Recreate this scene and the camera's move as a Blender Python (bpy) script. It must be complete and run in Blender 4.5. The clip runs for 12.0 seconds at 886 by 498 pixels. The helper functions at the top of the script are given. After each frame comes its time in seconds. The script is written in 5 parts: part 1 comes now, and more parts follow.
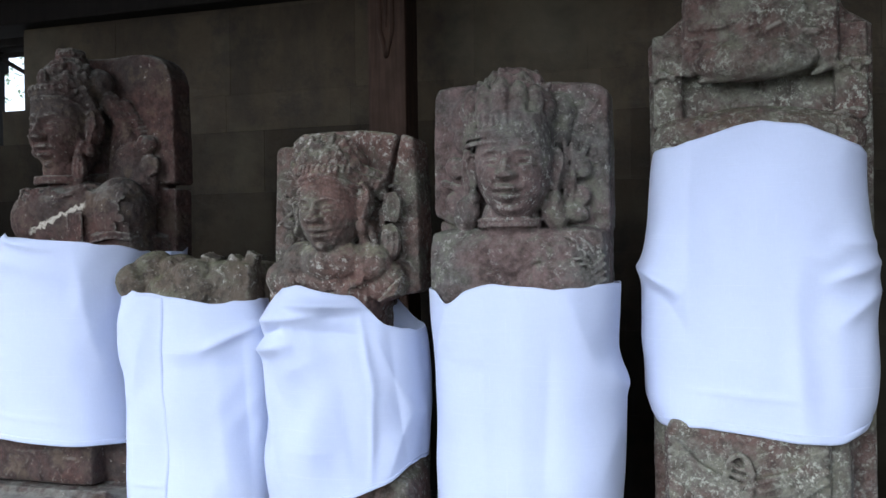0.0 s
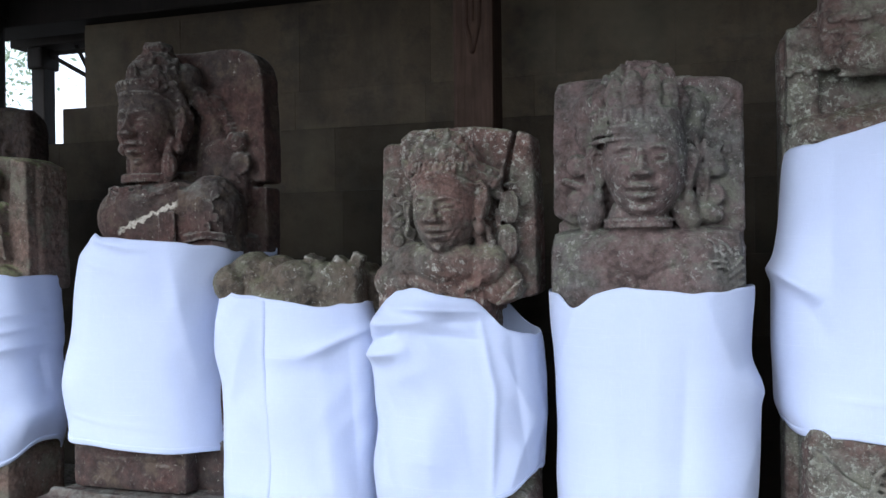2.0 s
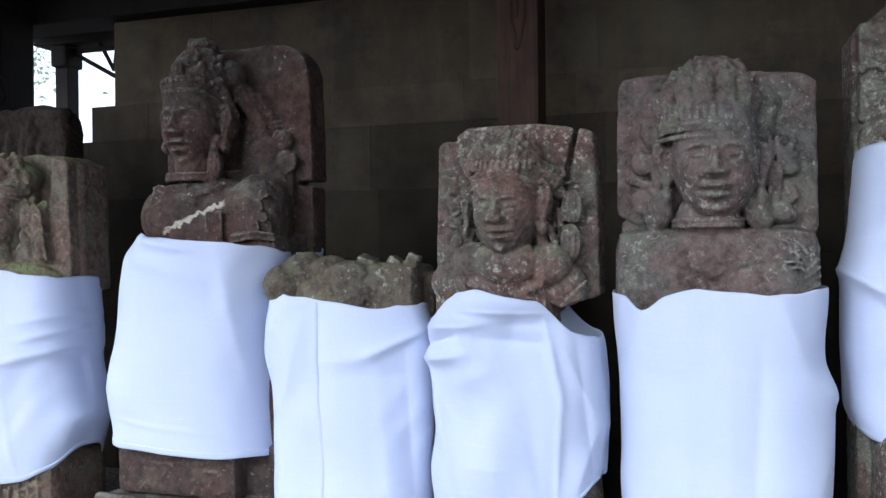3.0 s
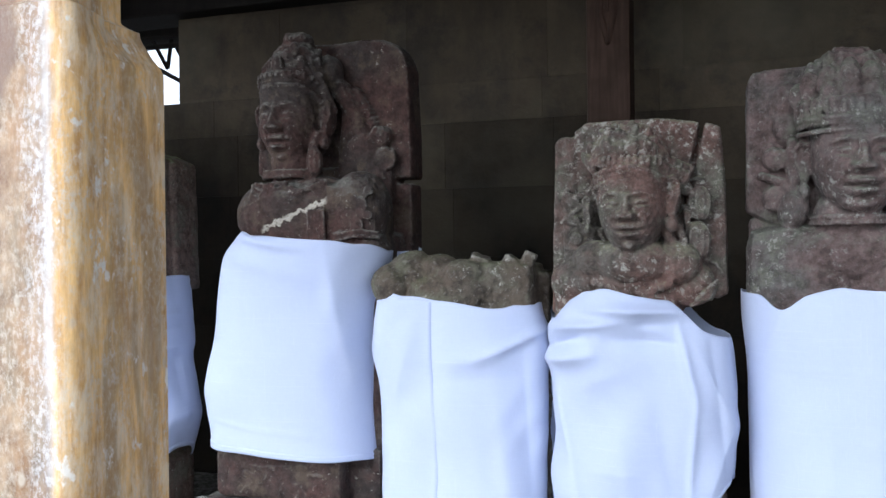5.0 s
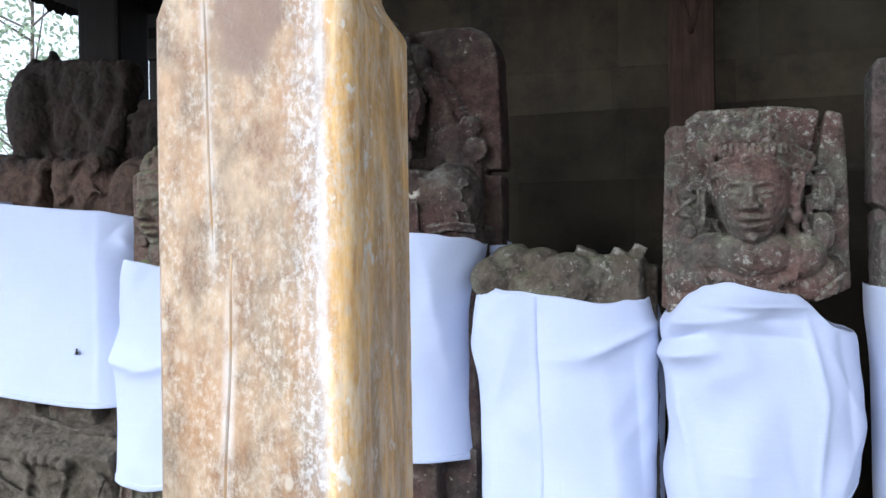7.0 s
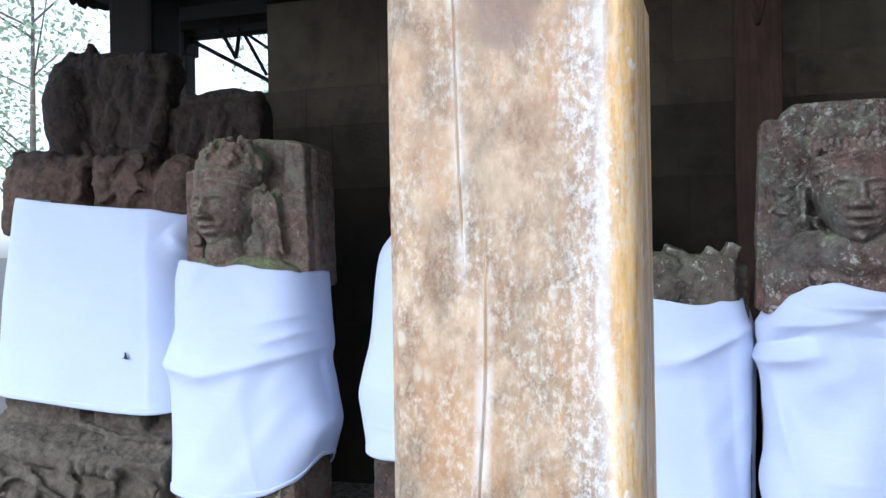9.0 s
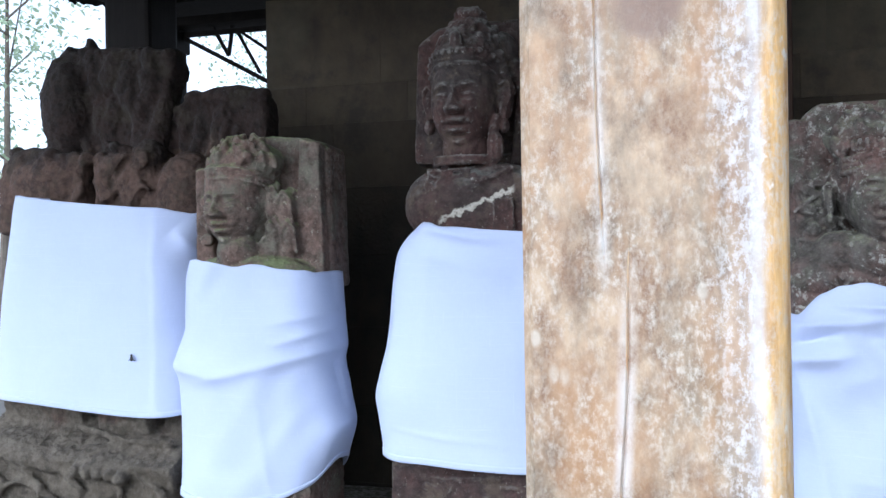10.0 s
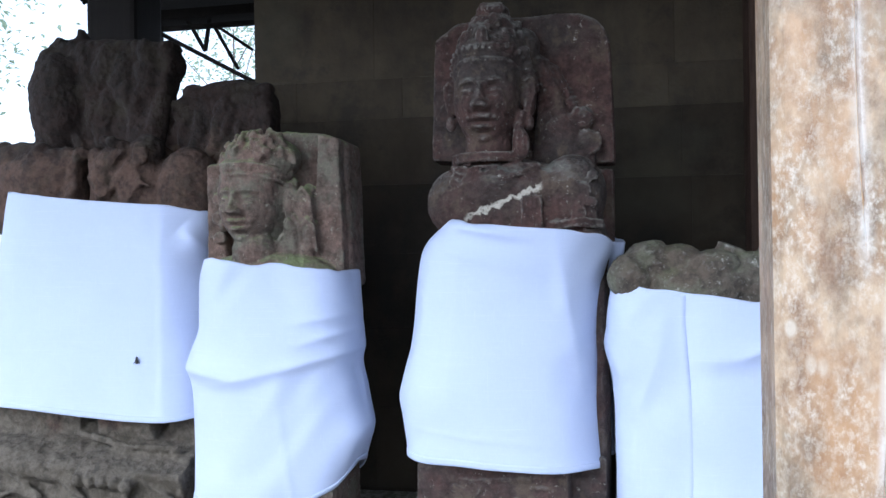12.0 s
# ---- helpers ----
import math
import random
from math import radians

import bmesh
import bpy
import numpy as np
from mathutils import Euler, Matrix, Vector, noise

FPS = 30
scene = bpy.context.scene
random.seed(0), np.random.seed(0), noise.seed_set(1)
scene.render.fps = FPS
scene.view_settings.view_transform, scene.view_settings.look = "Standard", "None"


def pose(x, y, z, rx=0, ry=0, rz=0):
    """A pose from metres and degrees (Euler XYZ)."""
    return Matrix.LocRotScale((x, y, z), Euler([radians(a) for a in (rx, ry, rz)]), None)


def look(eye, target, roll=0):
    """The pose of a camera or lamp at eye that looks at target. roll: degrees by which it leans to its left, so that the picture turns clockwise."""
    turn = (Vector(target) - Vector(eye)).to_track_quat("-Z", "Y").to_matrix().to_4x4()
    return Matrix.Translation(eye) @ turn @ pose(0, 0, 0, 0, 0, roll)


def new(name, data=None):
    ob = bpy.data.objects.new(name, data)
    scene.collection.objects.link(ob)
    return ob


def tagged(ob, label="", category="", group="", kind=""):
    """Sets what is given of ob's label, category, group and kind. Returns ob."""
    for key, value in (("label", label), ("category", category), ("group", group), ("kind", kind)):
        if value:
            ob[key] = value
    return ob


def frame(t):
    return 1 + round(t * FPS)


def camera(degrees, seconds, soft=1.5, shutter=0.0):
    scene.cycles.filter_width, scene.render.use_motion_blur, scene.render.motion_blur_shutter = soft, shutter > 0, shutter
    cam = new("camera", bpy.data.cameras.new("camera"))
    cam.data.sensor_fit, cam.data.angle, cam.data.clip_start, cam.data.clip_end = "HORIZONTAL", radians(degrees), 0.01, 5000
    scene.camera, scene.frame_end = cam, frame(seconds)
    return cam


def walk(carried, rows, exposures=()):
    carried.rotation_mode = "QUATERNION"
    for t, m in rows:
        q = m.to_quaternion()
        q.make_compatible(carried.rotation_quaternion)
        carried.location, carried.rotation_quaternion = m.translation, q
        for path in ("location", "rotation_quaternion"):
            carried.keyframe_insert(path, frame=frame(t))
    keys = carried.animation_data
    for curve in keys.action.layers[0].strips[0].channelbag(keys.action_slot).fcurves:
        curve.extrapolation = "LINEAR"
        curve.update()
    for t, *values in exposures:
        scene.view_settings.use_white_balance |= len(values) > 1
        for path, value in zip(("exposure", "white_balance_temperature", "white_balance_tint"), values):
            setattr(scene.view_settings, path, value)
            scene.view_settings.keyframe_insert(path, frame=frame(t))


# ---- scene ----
cam = camera(53.9, 12.0)
METRES, EYE, TILT, LEAN, TURN = 1.5, 1.5, 0.0, 0.8, 17.0
SKY, SUN = 0.3, 0.95
EXPOSURES = [(0.0, 0.25, 5600, 10), (7.0, 0.25, 5600, 10), (9.0, 0.22, 5350, 10), (12.0, 0.22, 5250, 10)]
ROWS = [
    (0.0, 0.0, 0.0, 0.0, 0.0, 0.0, 0.0),
    (0.5, -0.038, 0.009, -0.0009, 0.09, 0.04, -0.07),
    (1.0, -0.079, 0.02, 0.0002, 0.26, -0.0, -0.06),
    (1.5, -0.1251, 0.0369, -0.0002, 0.41, 0.02, -0.09),
    (2.0, -0.1744, 0.0588, 0.0013, 0.55, 0.02, -0.13),
    (2.5, -0.2185, 0.0791, 0.0037, 0.64, -0.01, -0.11),
    (4.5, -0.3935, 0.1273, -0.0022, 1.15, 0.04, -0.16),
    (5.0, -0.4376, 0.1273, -0.003, 1.21, 0.09, -0.11),
    (5.5, -0.4827, 0.1279, -0.0041, 1.24, 0.15, -0.15),
    (6.0, -0.5247, 0.1343, -0.0069, 1.33, 0.19, -0.08),
    (6.5, -0.5618, 0.1501, -0.0108, 1.42, 0.14, -0.07),
    (7.0, -0.6004, 0.1708, -0.0138, 1.24, 0.08, -0.06),
    (9.0, -0.7391, 0.2296, -0.0125, 0.63, -0.01, 0.05),
    (9.5, -0.7752, 0.2387, -0.0133, 0.06, -0.03, -0.02),
    (10.0, -0.8143, 0.2471, -0.0146, -1.16, 0.05, -0.03),
    (10.5, -0.8524, 0.2553, -0.0187, -2.13, 0.07, 0.02),
    (11.0, -0.8887, 0.263, -0.0198, -3.17, 0.11, 0.05),
    (11.5, -0.9206, 0.2682, -0.0223, -4.15, 0.15, 0.0),
    (12.0, -0.9515, 0.2751, -0.0213, -5.1, 0.19, 0.01),
]
walk(cam, [(t, pose(0, 0, EYE, TILT, LEAN, TURN) @ pose(METRES * x, METRES * y, METRES * z, 90 + pitch, roll, yaw)) for t, x, y, z, yaw, pitch, roll in ROWS], EXPOSURES)

# ---- light ----
world = bpy.data.worlds.new("world")
scene.world = world
world.use_nodes = True
wn = world.node_tree
sky = wn.nodes.new("ShaderNodeTexSky")
sky.sky_type, sky.sun_disc = "NISHITA", False
sky.sun_elevation, sky.sun_rotation = radians(31), radians(203)
sky.air_density, sky.dust_density, sky.ozone_density = 1.0, 1.5, 1.0
haze = wn.nodes.new("ShaderNodeHueSaturation")
haze.inputs["Saturation"].default_value = 0.2
wn.links.new(sky.outputs[0], haze.inputs["Color"])
wn.links.new(haze.outputs[0], wn.nodes["Background"].inputs[0])
wn.nodes["Background"].inputs[1].default_value = SKY

sun = new("sun", bpy.data.lights.new("sun", "SUN"))
sun.data.energy, sun.data.angle, sun.data.color = SUN, radians(35), (1.0, 0.97, 0.93)
sun.matrix_world = look((-0.39, -0.92, 0.60), (0, 0, 0))


# ---- materials ----
class Mat:
    """A small helper round a node material."""

    def __init__(self, name, rough=0.8):
        self.m = bpy.data.materials.new(name)
        self.m.use_nodes = True
        self.t = self.m.node_tree
        self.b = self.t.nodes["Principled BSDF"]
        self.b.inputs["Roughness"].default_value = rough
        self.co = self.t.nodes.new("ShaderNodeTexCoord").outputs["Object"]

    def scaled(self, s, rot=(0, 0, 0)):
        n = self.t.nodes.new("ShaderNodeMapping")
        n.inputs["Scale"].default_value = s
        n.inputs["Rotation"].default_value = rot
        self.t.links.new(self.co, n.inputs[0])
        return n.outputs[0]

    def noise(self, scale, detail=5, rough=0.6, co=None, distort=0.0):
        n = self.t.nodes.new("ShaderNodeTexNoise")
        n.inputs["Scale"].default_value, n.inputs["Detail"].default_value = scale, detail
        n.inputs["Roughness"].default_value, n.inputs["Distortion"].default_value = rough, distort
        self.t.links.new(co or self.co, n.inputs["Vector"])
        return n.outputs["Fac"]

    def cells(self, scale, co=None, feature="F1"):
        n = self.t.nodes.new("ShaderNodeTexVoronoi")
        n.inputs["Scale"].default_value, n.feature = scale, feature
        self.t.links.new(co or self.co, n.inputs["Vector"])
        return n.outputs["Distance"]

    def ramp(self, fac, *stops):
        n = self.t.nodes.new("ShaderNodeValToRGB")
        while len(n.color_ramp.elements) < len(stops):
            n.color_ramp.elements.new(0.5)
        for e, (p, c) in zip(n.color_ramp.elements, stops):
            e.position = p
            e.color = (c, c, c, 1) if isinstance(c, (int, float)) else (*c, 1)
        self.t.links.new(fac, n.inputs[0])
        return n.outputs[0]

    def put(self, socket, v):
        if isinstance(v, bpy.types.NodeSocket):
            self.t.links.new(v, socket)
        elif isinstance(v, (tuple, list)):
            socket.default_value = (*v, 1)
        else:
            socket.default_value = v

    def mix(self, fac, a, b, kind="MIX"):
        n = self.t.nodes.new("ShaderNodeMix")
        n.data_type, n.blend_type = "RGBA", kind
        self.put(n.inputs[0], fac), self.put(n.inputs[6], a), self.put(n.inputs[7], b)
        return n.outputs[2]

    def math(self, op, a, b=0.0):
        n = self.t.nodes.new("ShaderNodeMath")
        n.operation = op
        self.put(n.inputs[0], a), self.put(n.inputs[1], b)
        return n.outputs[0]

    def axis(self, i, normal=False):
        n = self.t.nodes.new("ShaderNodeSeparateXYZ")
        src = self.t.nodes.new("ShaderNodeNewGeometry").outputs["Normal"] if normal else self.co
        self.t.links.new(src, n.inputs[0])
        return n.outputs[i]

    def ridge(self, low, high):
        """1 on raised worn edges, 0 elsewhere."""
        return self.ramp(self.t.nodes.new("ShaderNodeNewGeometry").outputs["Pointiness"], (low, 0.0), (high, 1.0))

    def done(self, colour, bump=None, strength=0.4, dist=0.01, rough=None):
        self.put(self.b.inputs["Base Color"], colour)
        if rough is not None:
            self.put(self.b.inputs["Roughness"], rough)
        if bump is not None:
            n = self.t.nodes.new("ShaderNodeBump")
            n.inputs["Strength"].default_value, n.inputs["Distance"].default_value = strength, dist
            self.t.links.new(bump, n.inputs["Height"])
            self.t.links.new(n.outputs[0], self.b.inputs["Normal"])
        return self.m


def stone(name, base, other, lichen, amount, moss=0.0, seam=False, crust_top=(0.12, 0.125, 0.06), tiers=()):
    """Weathered carved tuff: two ground colours, pale lichen flecks, moss on upward faces."""
    m = Mat(name, 0.92)
    big, mid, fine = m.noise(5.5, 6, 0.65), m.noise(30, 6, 0.72), m.noise(170, 4, 0.7)
    col = m.mix(m.ramp(big, (0.42, 0.0), (0.58, 1.0)), base, other)
    for level, colour in tiers:
        # redder, lighter stone below ragged lines; the darker top paints in roof shade
        line = m.math("ADD", m.axis(2), m.math("MULTIPLY", m.math("SUBTRACT", m.noise(9, 5, 0.65), 0.5), 0.35))
        line = m.math("DIVIDE", m.math("SUBTRACT", line, level - 0.5), 1.0)
        col = m.mix(m.ramp(line, (0.47, 1.0), (0.53, 0.0)), col, colour)
    col = m.mix(m.ramp(mid, (0.36, 0.9), (0.58, 0.0)), col, m.mix(1.0, col, (0.34, 0.32, 0.30), "MULTIPLY"))
    stain = m.ramp(m.noise(11, 6, 0.7), (0.52, 0.0), (0.62, 0.55))
    col = m.mix(stain, col, (min(0.17, 1.4 * base[0]), min(0.165, 1.9 * base[1]), min(0.115, 1.6 * base[2])))
    up = m.ramp(m.axis(2, True), (0.15, 0.0), (0.8, 1.0))
    mossy = m.math("MULTIPLY", up, m.ramp(m.noise(14, 6, 0.7), (0.42, 0.0), (0.6, moss)))
    col = m.mix(mossy, col, crust_top)
    where = m.ramp(m.noise(7, 5, 0.65), (0.42, 0.12), (0.58, 1.0))
    spots = m.ramp(m.noise(65, 8, 0.75), (0.55 - amount, 0.0), (0.60 - amount, 0.9))
    crust = m.ramp(m.noise(26, 9, 0.78), (0.605 - amount, 0.0), (0.66 - amount, 0.6))
    specks = m.ramp(m.noise(150, 5, 0.8), (0.60 - amount, 0.0), (0.66 - amount, 0.75))
    marks = m.math("MULTIPLY", m.math("MAXIMUM", spots, specks), where)
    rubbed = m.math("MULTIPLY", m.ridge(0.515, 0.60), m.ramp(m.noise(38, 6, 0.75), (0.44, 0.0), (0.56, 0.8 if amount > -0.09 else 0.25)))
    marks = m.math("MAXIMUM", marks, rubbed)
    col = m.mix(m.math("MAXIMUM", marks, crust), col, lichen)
    col = m.mix(0.55, col, m.ramp(fine, (0.3, 0.5), (0.7, 1.0)), "MULTIPLY")
    if seam:
        # a mortar repair running up across the chest
        line = m.math("SUBTRACT", m.axis(2), m.math("MULTIPLY", m.axis(0), 0.38))
        line = m.math("ADD", line, m.math("MULTIPLY", m.noise(45, 3), 0.05))
        near = m.ramp(m.math("ABSOLUTE", m.math("SUBTRACT", line, 2.301)), (0.003, 1.0), (0.006, 0.0))
        inside = m.math("MULTIPLY", m.ramp(m.math("ADD", m.axis(0), 2.0), (0.128, 0.0), (0.135, 1.0)), m.ramp(m.math("ADD", m.axis(0), 2.0), (0.315, 1.0), (0.322, 0.0)))
        col = m.mix(m.math("MULTIPLY", near, inside), col, (0.5, 0.46, 0.38))
    ridges = m.ramp(m.cells(48), (0.0, 0.0), (0.6, 1.0))
    grain = m.mix(0.3, m.mix(0.45, mid, ridges), fine)
    return m.done(col, grain, 0.85, 0.014)


PALE = (0.50, 0.48, 0.42)
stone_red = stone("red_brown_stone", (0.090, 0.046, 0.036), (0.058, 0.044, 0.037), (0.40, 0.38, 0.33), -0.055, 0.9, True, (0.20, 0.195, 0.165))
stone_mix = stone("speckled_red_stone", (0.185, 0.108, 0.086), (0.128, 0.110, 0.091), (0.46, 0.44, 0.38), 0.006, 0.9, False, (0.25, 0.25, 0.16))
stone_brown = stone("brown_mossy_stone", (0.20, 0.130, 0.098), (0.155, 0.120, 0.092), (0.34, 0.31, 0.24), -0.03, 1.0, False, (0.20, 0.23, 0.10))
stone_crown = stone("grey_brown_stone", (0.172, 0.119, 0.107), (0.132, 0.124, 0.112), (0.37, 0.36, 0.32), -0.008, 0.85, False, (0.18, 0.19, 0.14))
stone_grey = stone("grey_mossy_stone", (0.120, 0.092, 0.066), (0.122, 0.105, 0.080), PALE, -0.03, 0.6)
# brown stone whose near-black upper tone includes the shade of the roof
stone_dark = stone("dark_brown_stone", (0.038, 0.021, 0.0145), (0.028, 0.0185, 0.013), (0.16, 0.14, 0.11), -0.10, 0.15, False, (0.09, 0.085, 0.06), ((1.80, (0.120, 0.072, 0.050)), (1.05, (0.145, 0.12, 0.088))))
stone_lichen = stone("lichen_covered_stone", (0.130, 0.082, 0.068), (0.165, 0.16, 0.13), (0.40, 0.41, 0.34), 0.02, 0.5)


def cloth_material():
    m = Mat("white_cotton", 0.85)
    warp = m.noise(1.0, 2, 0.5, m.scaled((900, 900, 60)))
    weft = m.noise(1.0, 2, 0.5, m.scaled((60, 60, 900)))
    weave = m.mix(0.5, warp, weft)
    col = m.mix(m.ramp(m.noise(6, 4), (0.35, 0.0), (0.75, 0.5)), (0.56, 0.62, 0.805), (0.50, 0.56, 0.74))
    col = m.mix(0.18, col, m.ramp(weave, (0.3, 0.6), (0.7, 1.0)), "MULTIPLY")
    slub = m.math("MAXIMUM", m.ramp(m.noise(1.0, 3, 0.6, m.scaled((5, 5, 420))), (0.60, 0.0), (0.74, 1.0)), m.ramp(m.noise(1.0, 3, 0.6, m.scaled((380, 380, 4))), (0.62, 0.0), (0.76, 1.0)))
    col = m.mix(m.math("MULTIPLY", slub, 0.22), col, (0.74, 0.77, 0.88))
    m.b.inputs["Sheen Weight"].default_value = 0.15
    m.b.inputs["Alpha"].default_value = 0.90
    return m.done(col, m.mix(0.3, m.mix(0.3, weave, slub), m.noise(25, 4)), 0.3, 0.003)


cotton = cloth_material()


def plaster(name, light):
    """Stained wall stone; light scales its tone, low values paint shade in."""
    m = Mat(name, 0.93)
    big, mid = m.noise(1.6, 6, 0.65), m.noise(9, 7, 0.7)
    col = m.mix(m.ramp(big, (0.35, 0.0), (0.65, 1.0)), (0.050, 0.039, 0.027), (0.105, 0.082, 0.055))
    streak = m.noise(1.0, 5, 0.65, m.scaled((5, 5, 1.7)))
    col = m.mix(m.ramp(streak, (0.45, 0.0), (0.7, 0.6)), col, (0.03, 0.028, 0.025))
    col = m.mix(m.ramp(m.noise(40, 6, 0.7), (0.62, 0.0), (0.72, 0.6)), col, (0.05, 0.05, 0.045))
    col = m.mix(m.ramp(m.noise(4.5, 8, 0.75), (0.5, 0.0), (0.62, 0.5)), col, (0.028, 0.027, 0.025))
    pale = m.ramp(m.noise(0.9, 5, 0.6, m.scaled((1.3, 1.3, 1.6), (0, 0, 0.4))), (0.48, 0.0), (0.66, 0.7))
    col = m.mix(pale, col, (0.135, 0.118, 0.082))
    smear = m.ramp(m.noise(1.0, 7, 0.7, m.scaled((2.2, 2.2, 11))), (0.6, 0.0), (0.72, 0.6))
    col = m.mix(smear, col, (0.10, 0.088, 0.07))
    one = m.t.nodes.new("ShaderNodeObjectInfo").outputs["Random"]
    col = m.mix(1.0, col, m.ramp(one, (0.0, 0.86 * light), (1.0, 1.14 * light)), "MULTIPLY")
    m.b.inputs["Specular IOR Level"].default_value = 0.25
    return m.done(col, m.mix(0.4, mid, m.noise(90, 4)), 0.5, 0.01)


# one stone at three tones: the darker two hold the shade behind the statues
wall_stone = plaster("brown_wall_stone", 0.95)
wall_half_shade = plaster("brown_wall_stone_half_shade", 0.64)
wall_deep_shade = plaster("brown_wall_stone_deep_shade", 0.46)


def dark_wood(name, a, b):
    m = Mat(name, 0.8)
    m.b.inputs["Specular IOR Level"].default_value = 0.2
    grain = m.noise(1.0, 6, 0.65, m.scaled((60, 60, 3)))
    col = m.mix(m.ramp(grain, (0.3, 0.0), (0.7, 1.0)), a, b)
    col = m.mix(m.ramp(m.noise(12, 5), (0.4, 0.0), (0.75, 0.5)), col, tuple(0.5 * c for c in a))
    return m.done(col, grain, 0.4, 0.004)


old_wood = dark_wood("old_dark_wood", (0.035, 0.021, 0.015), (0.075, 0.044, 0.031))
near_black_wood = dark_wood("near_black_roof_wood", (0.011, 0.009, 0.008), (0.020, 0.016, 0.013))
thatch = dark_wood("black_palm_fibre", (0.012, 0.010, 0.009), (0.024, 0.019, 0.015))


def post_wood():
    """Sun-bleached timber with remains of white paint, ochre stains and grey spots."""
    m = Mat("bleached_painted_timber", 0.6)
    grain = m.noise(1.0, 7, 0.7, m.scaled((130, 130, 14)))
    blotch = m.noise(1.0, 8, 0.74, m.scaled((38, 38, 24)))
    x, z = m.axis(0), m.axis(2)
    col = m.mix(m.ramp(blotch, (0.36, 0.0), (0.6, 1.0)), (0.21, 0.115, 0.058), (0.50, 0.36, 0.225))
    grey = m.ramp(m.noise(1.0, 6, 0.7, m.scaled((19, 19, 9))), (0.46, 0.0), (0.6, 0.8))
    col = m.mix(grey, col, m.mix(m.ramp(blotch, (0.4, 0.0), (0.6, 1.0)), (0.14, 0.10, 0.062), (0.30, 0.225, 0.145)))
    rust = m.ramp(m.noise(1.0, 5, 0.6, m.scaled((16, 16, 7), (0, 0, 1))), (0.5, 0.0), (0.66, 0.7))
    col = m.mix(rust, col, (0.40, 0.21, 0.085))
    facing = m.ramp(m.axis(0, True), (0.35, 0.0), (0.6, 1.0))
    front = m.math("SUBTRACT", 1.0, facing)
    side = m.math("MAXIMUM", m.ramp(x, (0.064, 0.0), (0.07, 1.0)), facing)
    # the side's own ochre, its tone lifted to make up for missing sunlight
    ochre = m.mix(m.ramp(grain, (0.35, 0.0), (0.62, 1.0)), (0.54, 0.28, 0.082), (0.92, 0.59, 0.23))
    ochre = m.mix(m.ramp(m.noise(1.0, 6, 0.7, m.scaled((30, 30, 10))), (0.45, 0.0), (0.65, 0.6)), ochre, (0.42, 0.24, 0.10))
    flakes = m.ramp(m.noise(1.0, 6, 0.7, m.scaled((52, 52, 20), (0, 0, 3))), (0.48, 0.0), (0.62, 0.6))
    ochre = m.mix(flakes, ochre, (0.88, 0.74, 0.52))
    dark = m.ramp(m.noise(1.0, 4, 0.6, m.scaled((26, 26, 3.5), (0, 0, 5))), (0.50, 0.0), (0.60, 0.65))
    ochre = m.mix(dark, ochre, (0.33, 0.21, 0.10))
    chips = m.ramp(m.noise(1.0, 4, 0.65, m.scaled((46, 46, 30), (2, 0, 1))), (0.60, 0.0), (0.66, 0.9))
    ochre = m.mix(chips, ochre, (0.85, 0.80, 0.72))
    col = m.mix(m.math("MULTIPLY", side, 0.95), col, ochre)
    fleck = m.ramp(m.noise(1.0, 7, 0.78, m.scaled((190, 190, 120))), (0.47, 0.0), (0.64, 0.85))
    cluster = m.ramp(m.noise(1.0, 4, 0.6, m.scaled((26, 26, 14), (0, 0, 2))), (0.38, 0.15), (0.62, 1.0))
    col = m.mix(m.math("MULTIPLY", fleck, cluster), col, (0.66, 0.59, 0.48))
    drops = m.ramp(m.cells(1.0, m.scaled((60, 60, 38))), (0.16, 0.7), (0.28, 0.0))
    drops = m.math("MULTIPLY", drops, m.ramp(m.noise(1.0, 3, 0.5, m.scaled((14, 14, 9), (1, 0, 0))), (0.52, 0.0), (0.62, 1.0)))
    col = m.mix(drops, col, (0.60, 0.53, 0.42))
    wobble = m.math("MULTIPLY", m.noise(1.0, 6, 0.7, m.scaled((8, 8, 22))), 0.06)
    edge = m.math("SUBTRACT", m.math("ADD", x, wobble), 0.030)
    worn = m.ramp(edge, (0.034, 0.0), (0.052, 0.6), (0.066, 0.6), (0.070, 0.0))
    worn = m.math("MULTIPLY", worn, front)
    col = m.mix(m.math("MULTIPLY", worn, m.ramp(fleck, (0.0, 0.15), (0.5, 1.0))), col, (0.68, 0.67, 0.66))
    rim = m.ramp(x, (0.058, 0.0), (0.063, 0.6), (0.068, 0.6), (0.071, 0.0))
    rim = m.math("MULTIPLY", rim, front)
    col = m.mix(m.math("MULTIPLY", rim, m.ramp(m.noise(1.0, 4, 0.6, m.scaled((1, 1, 16))), (0.35, 0.1), (0.55, 1.0))), col, (0.68, 0.67, 0.66))
    # pale rubbed lips along the two splits
    up = m.math("MULTIPLY", m.math("SUBTRACT", 0.772, z), 0.03)
    one = m.math("ABSOLUTE", m.math("SUBTRACT", x, m.math("ADD", up, -0.038)))
    one = m.math("MULTIPLY", m.ramp(one, (0.002, 0.7), (0.0045, 0.0)), m.ramp(z, (0.56, 0.0), (0.6, 1.0)))
    low = m.math("MULTIPLY", m.math("SUBTRACT", 0.6, z), -0.044)
    two = m.math("ABSOLUTE", m.math("SUBTRACT", x, m.math("ADD", low, -0.0145)))
    two = m.math("MULTIPLY", m.ramp(two, (0.003, 0.7), (0.006, 0.0)), m.ramp(z, (0.5, 1.0), (0.6, 0.0)))
